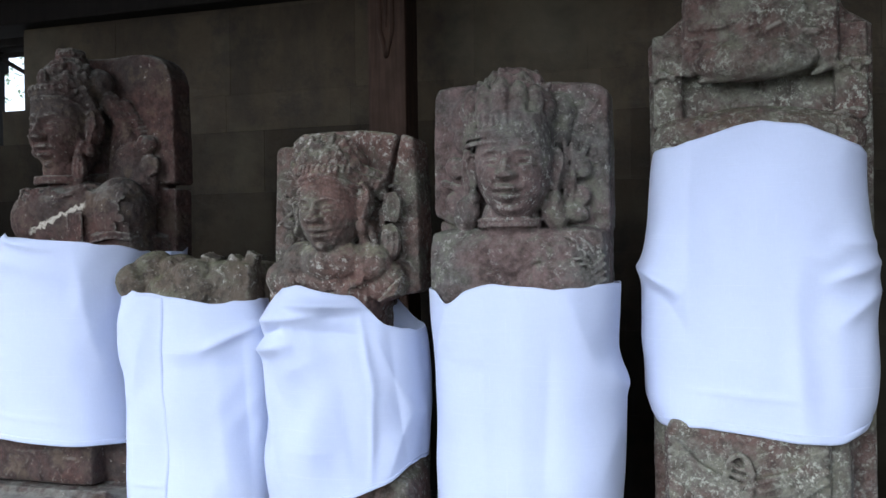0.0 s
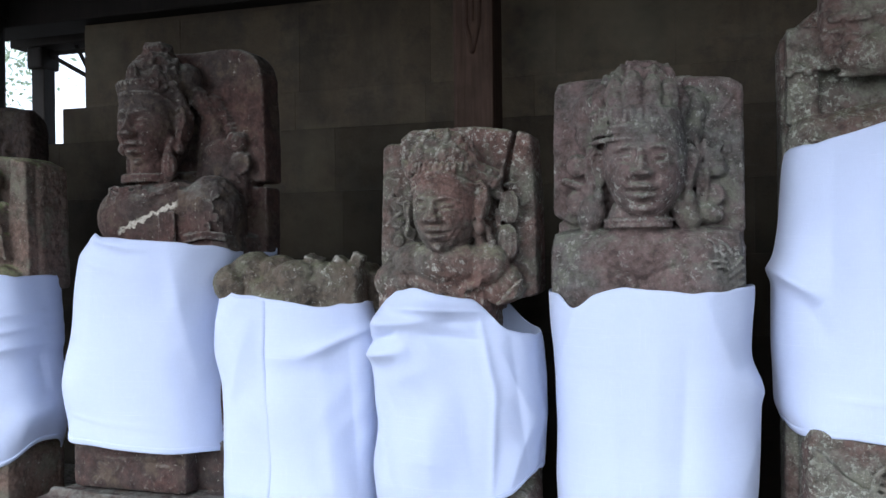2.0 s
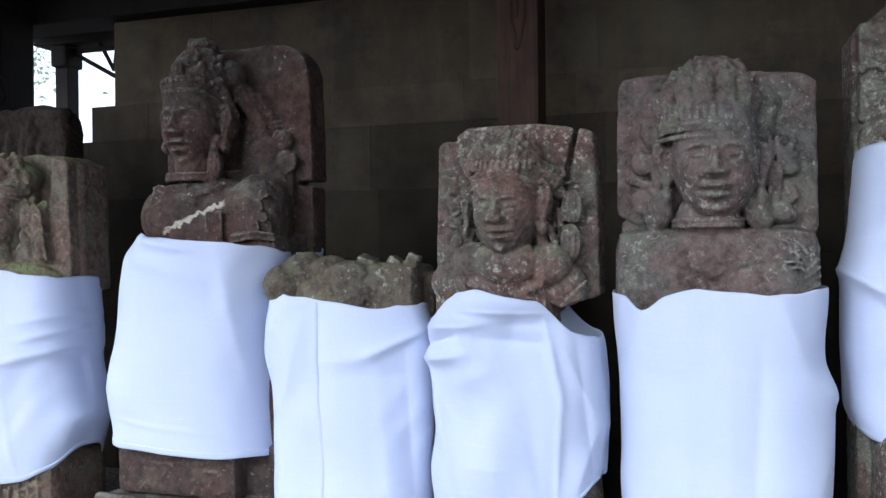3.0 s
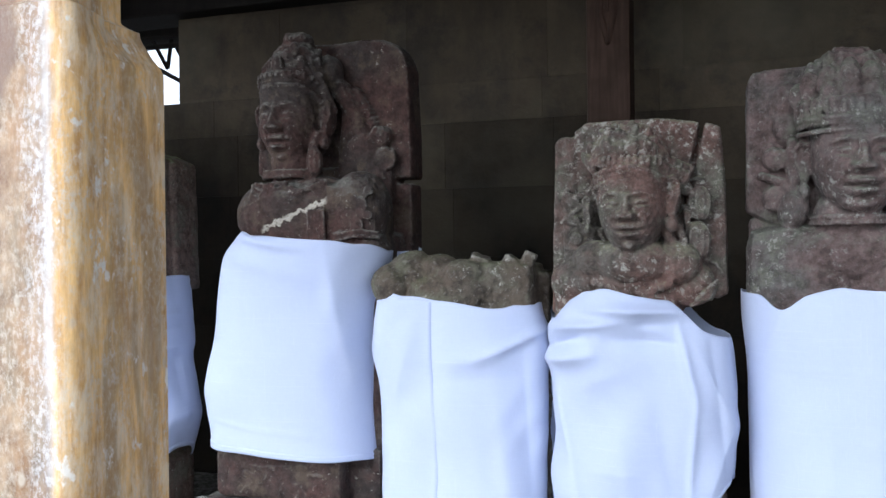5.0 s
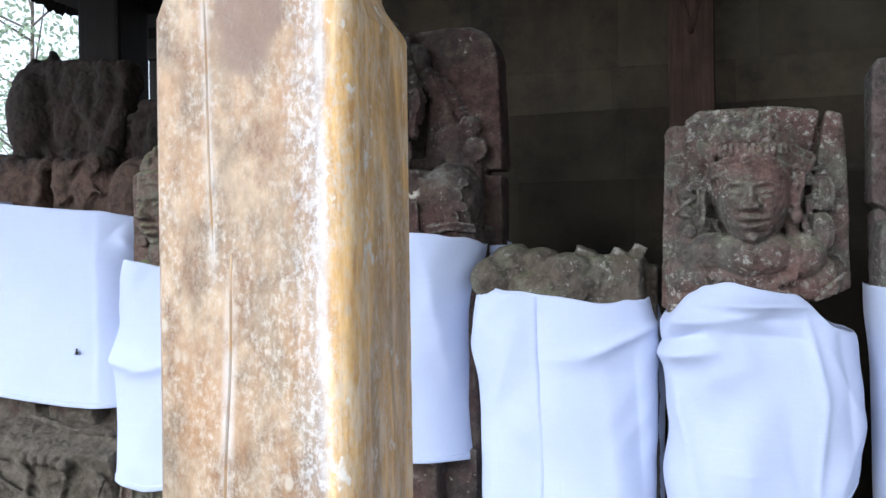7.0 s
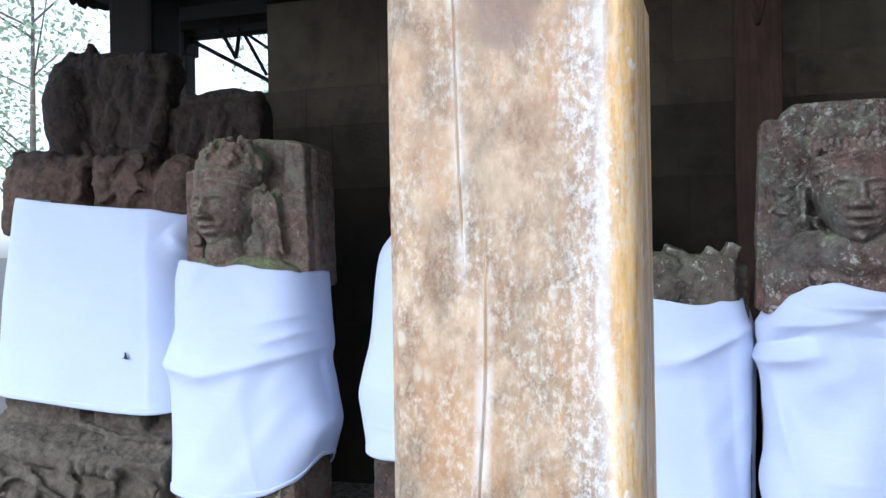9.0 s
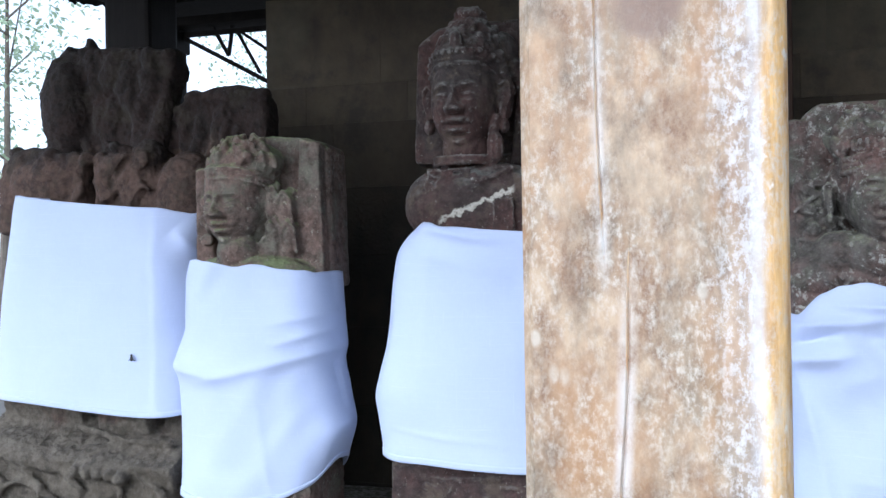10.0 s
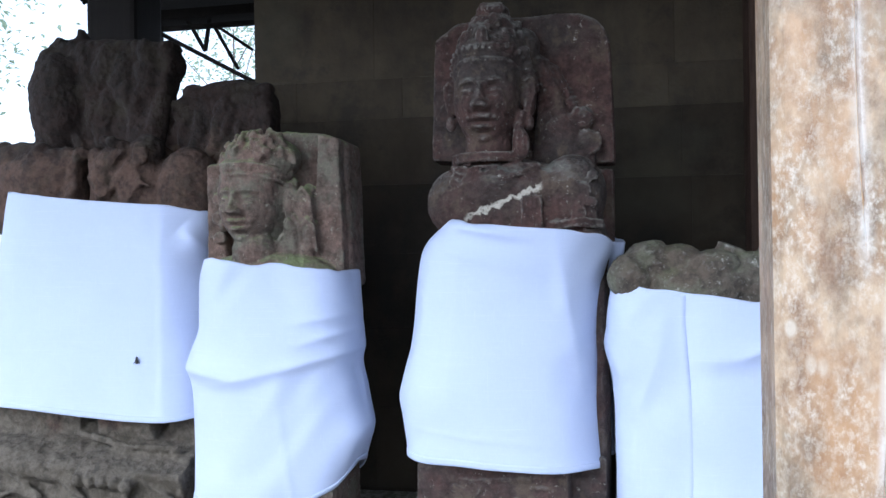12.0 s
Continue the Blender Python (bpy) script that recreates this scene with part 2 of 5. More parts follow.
    col = m.mix(m.math("MULTIPLY", m.math("MAXIMUM", one, two), m.ramp(blotch, (0.4, 0.2), (0.55, 1.0))), col, (0.7, 0.68, 0.64))
    n = m.t.nodes.new("ShaderNodeMapping")
    n.inputs["Location"].default_value = (0.0, 0.0, -0.4345)
    n.inputs["Scale"].default_value = (1, 0.0, 0.55)
    m.t.links.new(m.co, n.inputs[0])
    d = m.t.nodes.new("ShaderNodeVectorMath")
    d.operation = "LENGTH"
    m.t.links.new(n.outputs[0], d.inputs[0])
    ragged = m.math("ADD", d.outputs["Value"], m.math("MULTIPLY", m.noise(40, 5), 0.02))
    patch = m.ramp(ragged, (0.037, 0.8), (0.045, 0.0))
    col = m.mix(patch, col, m.mix(m.noise(60, 5), (0.16, 0.10, 0.07), (0.25, 0.165, 0.12)))
    return m.done(col, m.mix(0.5, grain, fleck), 0.35, 0.003, m.ramp(fleck, (0.0, 0.55), (1.0, 0.4)))


timber = post_wood()


def plain(name, a, b, scale, rough=0.9, bump=0.5, dist=0.02):
    m = Mat(name, rough)
    f = m.noise(scale, 7, 0.65)
    return m.done(m.mix(m.ramp(f, (0.35, 0.0), (0.65, 1.0)), a, b), m.noise(scale * 6, 5), bump, dist)


soil = plain("grey_gravel_ground", (0.17, 0.16, 0.145), (0.12, 0.11, 0.095), 1.2)
leaf = plain("green_leaves", (0.10, 0.15, 0.07), (0.15, 0.21, 0.10), 3.0, 0.55)
lt = leaf.node_tree
glow, both = lt.nodes.new("ShaderNodeBsdfTranslucent"), lt.nodes.new("ShaderNodeMixShader")
glow.inputs[0].default_value = (0.56, 0.66, 0.46, 1)
both.inputs[0].default_value = 0.75
lt.links.new(lt.nodes["Principled BSDF"].outputs[0], both.inputs[1])
lt.links.new(glow.outputs[0], both.inputs[2])
lt.links.new(both.outputs[0], lt.nodes["Material Output"].inputs[0])
bark = plain("grey_bark", (0.13, 0.105, 0.08), (0.2, 0.17, 0.135), 8.0)
dirt = plain("speck_black", (0.02, 0.018, 0.016), (0.035, 0.03, 0.028), 80.0)


# ---- building helpers ----
def part(name, bm, material, parent=None, label=""):
    me = bpy.data.meshes.new(name)
    bm.to_mesh(me)
    bm.free()
    me.materials.append(material)
    ob = new(name, me)
    if parent:
        ob.parent = parent
    return tagged(ob, label)


def smooth(ob):
    ob.data.polygons.foreach_set("use_smooth", [True] * len(ob.data.polygons))
    return ob


def empty(name, x=0, y=0, z=0):
    ob = new(name)
    ob.location = (x, y, z)
    return ob


def slab(bm, x0, x1, y0, y1, z0, z1, bevel=0.0, seg=2):
    m = Matrix.LocRotScale(((x0 + x1) / 2, (y0 + y1) / 2, (z0 + z1) / 2), None, (x1 - x0, y1 - y0, z1 - z0))
    made = bmesh.ops.create_cube(bm, size=1, matrix=m)
    if bevel:
        edges = list({e for v in made["verts"] for e in v.link_edges})
        bmesh.ops.bevel(bm, geom=edges, offset=bevel, segments=seg, affect="EDGES", profile=0.6)
    return bm


def template(level):
    bm = bmesh.new()
    bmesh.ops.create_icosphere(bm, subdivisions=level, radius=1)
    bm.verts.ensure_lookup_table()
    made = np.array([v.co[:] for v in bm.verts]), np.array([[v.index for v in f.verts] for f in bm.faces])
    bm.free()
    return made


BALL, BEAD = template(3), template(1)
BOX = (np.array([(x, y, z) for x in (-0.5, 0.5) for y in (-0.5, 0.5) for z in (-0.5, 0.5)]),
       np.array([(0, 1, 3), (0, 3, 2), (4, 6, 7), (4, 7, 5), (0, 4, 5), (0, 5, 1), (2, 3, 7), (2, 7, 6), (0, 2, 6), (0, 6, 4), (1, 5, 7), (1, 7, 3)]))


class Mass:
    """Gathers overlapping lumps quickly, before they are fused."""

    def __init__(self):
        self.co, self.fa, self.n = [], [], 0

    def add(self, shape, m):
        m = np.array(m)
        self.co.append(shape[0] @ m[:3, :3].T + m[:3, 3])
        self.fa.append(shape[1] + self.n)
        self.n += len(shape[0])

    def shift(self, start, d):
        """Moves all lumps added since the count start."""
        for i in range(start, len(self.co)):
            self.co[i] = self.co[i] + np.array(d)

    def take(self, bm):
        bmesh.ops.triangulate(bm, faces=bm.faces[:])
        bm.verts.index_update()
        self.add((np.array([v.co[:] for v in bm.verts]), np.array([[v.index for v in f.verts] for f in bm.faces])), Matrix.Identity(4))
        bm.free()

    def to_mesh(self, me):
        me.from_pydata(np.concatenate(self.co).tolist(), [], np.concatenate(self.fa).tolist())

    def free(self):
        self.co, self.fa = [], []


def turned(bm, c, size, rot=(0, 0, 0)):
    bm.add(BOX, Matrix.LocRotScale(c, Euler([radians(a) for a in rot]), size))


def ball(bm, c, r, rot=(0, 0, 0)):
    bm.add(BALL, Matrix.LocRotScale(c, Euler([radians(a) for a in rot]), r))


def bead(bm, c, r):
    bm.add(BEAD, Matrix.LocRotScale(c, None, (r, r, r)))


def rope(bm, pts, r, r1=None):
    """A raised band: beads so close along a line that they merge."""
    r1 = r if r1 is None else r1
    pts = [Vector(p) for p in pts]
    total = sum((b - a).length for a, b in zip(pts, pts[1:]))
    run = 0.0
    for a, b in zip(pts, pts[1:]):
        n = max(1, int((b - a).length / (0.7 * min(r, r1))))
        for i in range(n + 1):
            k = i / n
            w = (run + k * (b - a).length) / max(total, 1e-6)
            bead(bm, a.lerp(b, k), r + (r1 - r) * w)
        run += (b - a).length


def curl(bm, x, y, z, size, r, turn=1, start=0.0, loops=1.4):
    """A carved spiral in the plane of the slab."""
    pts = []
    for i in range(26):
        k = i / 25
        a = start + turn * k * loops * 2 * math.pi
        pts.append((x + size * (1 - 0.8 * k) * math.cos(a), y, z + size * (1 - 0.8 * k) * math.sin(a)))
    rope(bm, pts, r, r * 0.8)


def fused(bm, voxel, rough, fine):
    """Melts overlapping lumps into one worn skin and gives its mesh."""
    me = bpy.data.meshes.new("lumps")
    bm.to_mesh(me)
    bm.free()
    ob = new("lumps", me)
    r = ob.modifiers.new("fuse", "REMESH")
    r.mode, r.voxel_size = "VOXEL", voxel
    s = ob.modifiers.new("soften", "SMOOTH")
    s.factor, s.iterations = 0.4, 1
    for size, depth in ((0.11, rough), (0.03, rough * 0.55), (0.011, fine)):
        tex = bpy.data.textures.new("wear", "CLOUDS")
        tex.noise_scale, tex.noise_depth = size, 3
        d = ob.modifiers.new("wear", "DISPLACE")
        d.texture, d.strength, d.mid_level = tex, depth, 0.5
        d.texture_coords = "GLOBAL"
    bpy.context.view_layer.update()
    baked = bpy.data.meshes.new_from_object(ob.evaluated_get(bpy.context.evaluated_depsgraph_get()))
    bpy.data.objects.remove(ob)
    return baked


def carve(name, bm, material, voxel, rough, fine, label, foot=None):
    """One worn stone body: bm holds its carved part, foot the plain part under the cloth."""
    baked = fused(bm, voxel, rough, fine)
    if foot:
        both = bmesh.new()
        both.from_mesh(baked)
        both.from_mesh(fused(foot, 0.009, rough, fine))
        both.to_mesh(baked)
        both.free()
    baked.name = name
    baked.materials.clear()
    baked.materials.append(material)
    ob = smooth(new(name, baked))
    return tagged(ob, label, "statue", "row of wrapped statues")


HEAD = template(6)


def face(bm, x, y, z, w, h, d, turn=0.0):
    """A worn carved head: x, z its middle, y its front, w, h its size, d its half depth."""
    p = HEAD[0].copy()
    v = p[:, 2]
    k = np.where(v > 0, np.sqrt(1 - (0.55 * v) ** 2) / np.maximum(np.sqrt(np.clip(1 - v * v, 0, 1)), 0.3), 1.0)
    p[:, 0] *= k
    p[:, 1] *= k
    a = np.abs(p[:, 0]) ** 0.9
    u = np.sign(p[:, 0]) * a * (1 - 0.22 * np.clip(-v - 0.1, 0, 1) ** 1.3)
    a = np.abs(u)

    def bump(du, dv, su, sv):
        return np.exp(-((a - du) / su) ** 2 - ((v - dv) / sv) ** 2)

    t = np.clip((0.32 - v) / 0.55, 0, 1)
    f = -0.065 * bump(0.42, 0.08, 0.27, 0.13) + 0.075 * bump(0.42, 0.05, 0.19, 0.08)
    lid = v - 0.105 - 0.05 * (a - 0.42) + 1.3 * (a - 0.42) ** 2
    low = v + 0.02 - 0.09 * (a - 0.42) - 0.9 * (a - 0.42) ** 2
    eye = np.exp(-((a - 0.43) / 0.21) ** 4)
    f += eye * (0.034 * np.exp(-(lid / 0.028) ** 2) + 0.022 * np.exp(-(low / 0.026) ** 2))
    f -= eye * 0.05 * np.exp(-((v - 0.035 - 0.06 * (a - 0.42)) / 0.034) ** 2)
    f += 0.045 * np.exp(-((v - 0.27 + 0.55 * (a - 0.38) ** 2) / 0.04) ** 2 - ((a - 0.4) / 0.3) ** 2)
    f += (0.02 + 0.125 * t) * np.exp(-(u / (0.085 + 0.075 * t)) ** 2) / (1 + np.exp(-(v + 0.26) / 0.016)) / (1 + np.exp((v - 0.3) / 0.04))
    f += 0.10 * bump(0.18, -0.2, 0.085, 0.06) - 0.03 * bump(0.30, -0.30, 0.07, 0.12)
    f += 0.095 * np.exp(-(u / 0.29) ** 2 - ((v + 0.42 - 0.06 * a) / 0.05) ** 2) + 0.095 * np.exp(-(u / 0.22) ** 2 - ((v + 0.585 - 0.08 * a) / 0.055) ** 2)
    f -= 0.095 * np.exp(-(u / 0.30) ** 2 - ((v + 0.5 - 0.14 * a * a) / 0.025) ** 2)
    f += 0.065 * np.exp(-(u / 0.24) ** 2 - ((v + 0.82) / 0.11) ** 2) - 0.04 * np.exp(-(u / 0.3) ** 2 - ((v + 0.69) / 0.045) ** 2)
    f += 0.035 * bump(0.5, -0.22, 0.22, 0.24)
    front = np.clip(-p[:, 1] * 2.5, 0, 1)
    co = np.stack([u * w / 2, np.sign(p[:, 1]) * np.abs(p[:, 1]) ** 0.75 * d - f * w * 1.5 * front, v * h / 2], -1)
    bm.add((co, HEAD[1]), pose(x, y + d, z, 0, 0, turn))


def ear(bm, x, y, z, h, s):
    ball(bm, (x + s * h * 0.10, y + 0.03, z), (h * 0.22, 0.035, h * 0.52))
    rope(bm, [(x + s * h * 0.02, y, z + h * 0.42), (x + s * h * 0.16, y, z + h * 0.5), (x + s * h * 0.28, y + 0.004, z + h * 0.36), (x + s * h * 0.27, y + 0.006, z + h * 0.05),
              (x + s * h * 0.16, y + 0.004, z - h * 0.2), (x + s * h * 0.14, y, z - h * 0.5), (x + s * h * 0.03, y, z - h * 0.42), (x + s * h * 0.05, y, z - h * 0.1)], h * 0.07)
    ball(bm, (x + s * h * 0.1, y + 0.006, z - h * 0.72), (h * 0.16, 0.02, h * 0.22))


def eased(x, xs, ys, sigma):
    """Piecewise values with their corners rounded over sigma metres."""
    g = np.linspace(xs[0] - 4 * sigma, xs[-1] + 4 * sigma, 600)
    k = np.arange(-3 * sigma, 3 * sigma, g[1] - g[0])
    w = np.exp(-(k / sigma) ** 2)
    y = np.convolve(np.pad(np.interp(g, xs, ys), len(k), mode="edge"), w / w.sum(), "same")[len(k):-len(k)]
    return np.interp(x, g, y)


def lerp_rows(rows, z):
    zs, cols = [r[0] for r in rows], list(zip(*rows))[1:]
    return [eased(z, zs, c, 0.02) for c in cols]


def wrap(label, rows, yc, front, back, n, top, bottom, folds=(), steps=(), wrinkle=0.004, seed=1, tilt=0.0, flaps=()):
    """A white cloth wound round a statue. rows: z, left x, right x; front, back: half depths about yc; n: squareness;
    top, bottom: edge as x, z; flaps: spans x, x where it lies double; folds: ridges x, z, x, z, height, width; steps: edges of a flap x, z, x, z, height, reach."""
    NU, NV = 220, 110
    th = np.linspace(0, 2 * math.pi, NU, endpoint=False)
    th = th + math.pi / 2
    c, s = np.cos(th), np.sin(th)
    ux, uy = np.sign(c) * np.abs(c) ** (2 / n), np.sign(s) * np.abs(s) ** (2 / n)
    zmid = (rows[0][0] + rows[-1][0]) / 2

    def edge(pts, z, sigma):
        for _ in range(8):
            l, r = lerp_rows(rows, z)
            z = 0.5 * z + 0.5 * eased((l + r) / 2 + ux * (r - l) / 2, [p[0] for p in pts], [p[1] for p in pts], sigma)
        return z

    zt = edge(top, np.full(NU, rows[-1][0] - 0.03), 0.008)
    zt += 0.0015 * np.sin(th * 9 + seed) + 0.0008 * np.sin(th * 17)
    zb = edge(bottom, np.full(NU, rows[0][0]), 0.012)
    zb += 0.0012 * np.sin(th * 8 + seed)
    v = np.linspace(0, 1, NV)[:, None]
    Z = zb + (zt - zb) * v
    L, Rr = lerp_rows(rows, Z)
    X = (L + Rr) / 2 + ux * (Rr - L) / 2
    isf = uy < 0
    Yd = np.where(isf, front, back) * uy
    out = np.zeros_like(X)
    rnd = random.Random(seed)
    for x0, z0, x1, z1, amp, wid in folds:
        dx, dz = x1 - x0, z1 - z0
        q = dx * dx + dz * dz
        k = np.clip(((X - x0) * dx + (Z - z0) * dz) / q, -0.25, 1.25)
        dist = np.hypot(X - x0 - k * dx, Z - z0 - k * dz)
        fade = np.clip(1 - np.maximum(-k, k - 1) / 0.25, 0, 1) * (0.45 + 0.55 * np.sin(np.clip(k, 0, 1) * math.pi))
        out += (amp if wid > 0.09 else 1.5 * amp) * np.exp(-(dist / wid) ** (2 if wid > 0.05 else 1.35)) * fade
    for x0, z0, x1, z1, amp, reach in steps:
        dx, dz = x1 - x0, z1 - z0
        ln = math.hypot(dx, dz)
        k = ((X - x0) * dx + (Z - z0) * dz) / ln ** 2
        side = ((X - x0) * dz - (Z - z0) * dx) / ln
        fade = np.clip((k + 0.08) / 0.16, 0, 1) * np.clip((1.08 - k) / 0.16, 0, 1)
        out += amp * fade * np.where(side < 0, np.exp(side / reach), np.exp(-side / 0.004))
    for i in range(26):
        a, ph, fx, fz = rnd.uniform(0.3, 1), rnd.uniform(0, 6.3), rnd.uniform(-26, 26), rnd.uniform(-14, 14)
        out += wrinkle * 0.35 * a * np.sin(fx * X + fz * Z + ph + 1.5 * np.sin(9 * Z + 5 * X + i))
    for i in range(14):
        ph, fx, fz = rnd.uniform(0, 6.3), rnd.uniform(-70, 70), rnd.uniform(-45, 45)
        patch = np.clip(np.sin(rnd.uniform(4, 9) * X + rnd.uniform(3, 8) * Z + ph), 0, 1) ** 2
        out += wrinkle * 0.16 * patch * np.sin(fx * X + fz * Z + ph + 2.0 * np.sin(14 * Z - 9 * X + i))
    nx, ny = ux * 0.35, uy
    nl = np.hypot(nx, ny) + 1e-6
    w = np.where(isf, 1.0, 0.3)
    X2 = X + out * w * nx / nl * 1.0
    Y2 = yc + Yd + out * w * ny / nl + tilt * (Z - zmid)
    co = np.stack([X2, Y2, Z], -1).reshape(-1, 3)
    i = np.arange(NV - 1)[:, None] * NU
    j = np.arange(NU)[None]
    j2 = (j + 1) % NU
    quads = np.stack([i + j, i + j2, i + NU + j2, i + NU + j], -1).reshape(-1, 4)

    def sheet(name, co, quads, thick):
        me = bpy.data.meshes.new(name)
        me.from_pydata(co.tolist(), [], quads.tolist())
        me.materials.append(cotton)
        ob = smooth(new(name, me))
        m = ob.modifiers.new("thickness", "SOLIDIFY")
        m.thickness, m.offset = thick, 0
        return ob

    thing = tagged(sheet("cloth_wrap", co, quads, 0.002), label, "cloth", "white cloths on the statues")
    grid = co.reshape(NV, NU, 3)
    for name, at in (("hem", 0),):
        band = grid[at:at + 4].copy()
        mid = grid.reshape(-1, 3).mean(0)
        outw = band - mid
        outw[..., 2] = 0
        outw /= np.linalg.norm(outw, axis=-1, keepdims=True)
        band += outw * 0.0016
        i3 = np.arange(3)[:, None] * NU
        q3 = np.stack([i3 + j, i3 + j2, i3 + NU + j2, i3 + NU + j], -1).reshape(-1, 4)
        sheet(name, band.reshape(-1, 3), q3, 0.0028).parent = thing
    for x0, x1 in flaps:
        cols = [c for c in range(NU) if isf[c] and x0 < grid[NV // 2, c, 0] < x1]
        lap = grid[3:-1][:, cols].copy()
        edge_x = 0.002 * np.sin(np.linspace(0, 9, len(lap)) + seed)
        lap[..., 1] -= 0.0014
        lap[..., 0] += edge_x[:, None]
        n, w = lap.shape[:2]
        i4, j4 = np.arange(n - 1)[:, None] * w, np.arange(w - 1)[None]
        q4 = np.stack([i4 + j4, i4 + j4 + 1, i4 + w + j4 + 1, i4 + w + j4], -1).reshape(-1, 4)
        sheet("flap", lap.reshape(-1, 3), q4, 0.0006).parent = thing
    return thing


# ---- setting ----
bm = bmesh.new()
slab(bm, -400, 400, -400, 400, -0.5, 0.0)
tagged(part("ground", bm, soil), "pale gravel ground round the open shelter", "ground", kind="structure")

bm = slab(bmesh.new(), -3.5, 1.5, 1.55, 3.12, 0.0, 0.6, 0.02)
tagged(part("platform", bm, stone_grey), "low grey stone platform under the statues", "platform", kind="structure")

wall = tagged(part("wall_north", slab(bmesh.new(), -2.90, 1.5, 3.165, 3.40, 0.0, 2.5), wall_stone),
              "stained brown stone wall behind the statues", "wall", kind="structure")
rnd = random.Random(4)
z, row = 0.0, 0
COURSES = (0.30, 0.30, 0.30, 0.30, 0.28, 0.26, 0.25, 0.15, 0.34)
for h in COURSES:
    x0 = -2.91 if z < 2.14 else -2.89
    if 1.95 < z < 2.1:
        x0 = -3.01
    elif z < 1.95:
        x0 = -3.45
    x = x0
    while x < 1.48:
        w = min(rnd.choice((0.42, 0.55, 0.48)) * (0.6 if x == x0 and row % 2 else 1.0), 1.5 - x)
        if 1.5 - x - w < 0.12:
            w = 1.5 - x
        bm = slab(bmesh.new(), x + 0.0003, x + w - 0.0003, 3.15 - rnd.uniform(0, 0.0015), 3.30, z + 0.0003, z + h - 0.0003, 0.0008, 1)
        # lower courses take the darker tones, shade put into their colour
        part("block", bm, wall_stone if z > 1.96 else wall_half_shade if z > 1.7 else wall_deep_shade, wall)
        x += w
    z += h
    row += 1
# unseen wall, added to keep sky light out from the east
tagged(part("wall_east", slab(bmesh.new(), 1.5, 1.7, 0.9, 3.4, 0.0, 2.73), wall_stone), "plain stained stone end wall, unseen, added to close the east side", "wall", kind="structure")

# roof: a hipped timber roof with a thatch fringe at the eaves
bm = bmesh.new()
EX0, EX1, EY0, EY1, EZ = -4.05, 2.0, 0.25, 4.2, 2.74
vs = [bm.verts.new(p) for p in ((EX0, EY0, EZ), (EX1, EY0, EZ), (EX1, EY1, EZ), (EX0, EY1, EZ), (-2.2, 2.2, 3.7), (0.2, 2.2, 3.7))]
for q in ((0, 1, 5, 4), (1, 2, 5), (2, 3, 4, 5), (3, 0, 4)):
    bm.faces.new([vs[i] for i in q])
bmesh.ops.solidify(bm, geom=bm.faces[:], thickness=0.14)
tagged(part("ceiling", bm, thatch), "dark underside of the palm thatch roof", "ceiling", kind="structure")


def beam(name, x0, x1, y0, y1, z0, z1, label):
    bm = slab(bmesh.new(), x0, x1, y0, y1, z0, z1, 0.008)
    return tagged(part(name, bm, near_black_wood), label, "beam", kind="structure")


beam("trim_wall_plate", -3.44, 1.6, 3.08, 3.28, 2.502, 2.64, "dark wooden beam along the top of the wall")
beam("trim_back_beam", -3.95, 1.9, 3.83, 3.97, 2.63, 2.74, "dark wooden eave beam behind the wall")
beam("trim_side_beam", -3.9, -3.76, 0.55, 3.82, 2.67, 2.76, "dark wooden eave beam at the open side")
beam("trim_front_beam", -3.9, 1.9, 0.59, 0.71, 2.63, 2.74, "dark wooden eave beam over the front posts")


def fringe(x0, y0, x1, y1, seed):
    """Ragged lower edge of the thatch along one eave."""
    rnd = random.Random(seed)
    bm = bmesh.new()
    n = int(math.hypot(x1 - x0, y1 - y0) / 0.02)
    nx, ny = -(y1 - y0) / n * 2.5, (x1 - x0) / n * 2.5
    top, low, back = [], [], []
    for i in range(n + 1):
        k = i / n
        x, y = x0 + (x1 - x0) * k, y0 + (y1 - y0) * k
        d = 0.05 + 0.025 * rnd.random() + 0.02 * math.sin(i * 0.21)
        top.append(bm.verts.new((x, y, EZ + 0.10)))
        low.append(bm.verts.new((x, y, EZ + 0.02 - d)))
        back.append(bm.verts.new((x + nx, y + ny, EZ + 0.02)))
    for i in range(n):
        bm.faces.new((top[i], top[i + 1], low[i + 1], low[i]))
        bm.faces.new((low[i], low[i + 1], back[i + 1], back[i]))
    return tagged(part("trim_thatch_fringe", bm, thatch), "ragged black palm fibre fringe of the eave", "eave", kind="structure")


fringe(EX0, EY1, EX0, EY0, 1)
fringe(EX1, EY1, EX0, EY1, 2)
fringe(EX0, EY0, EX1, EY0, 3)


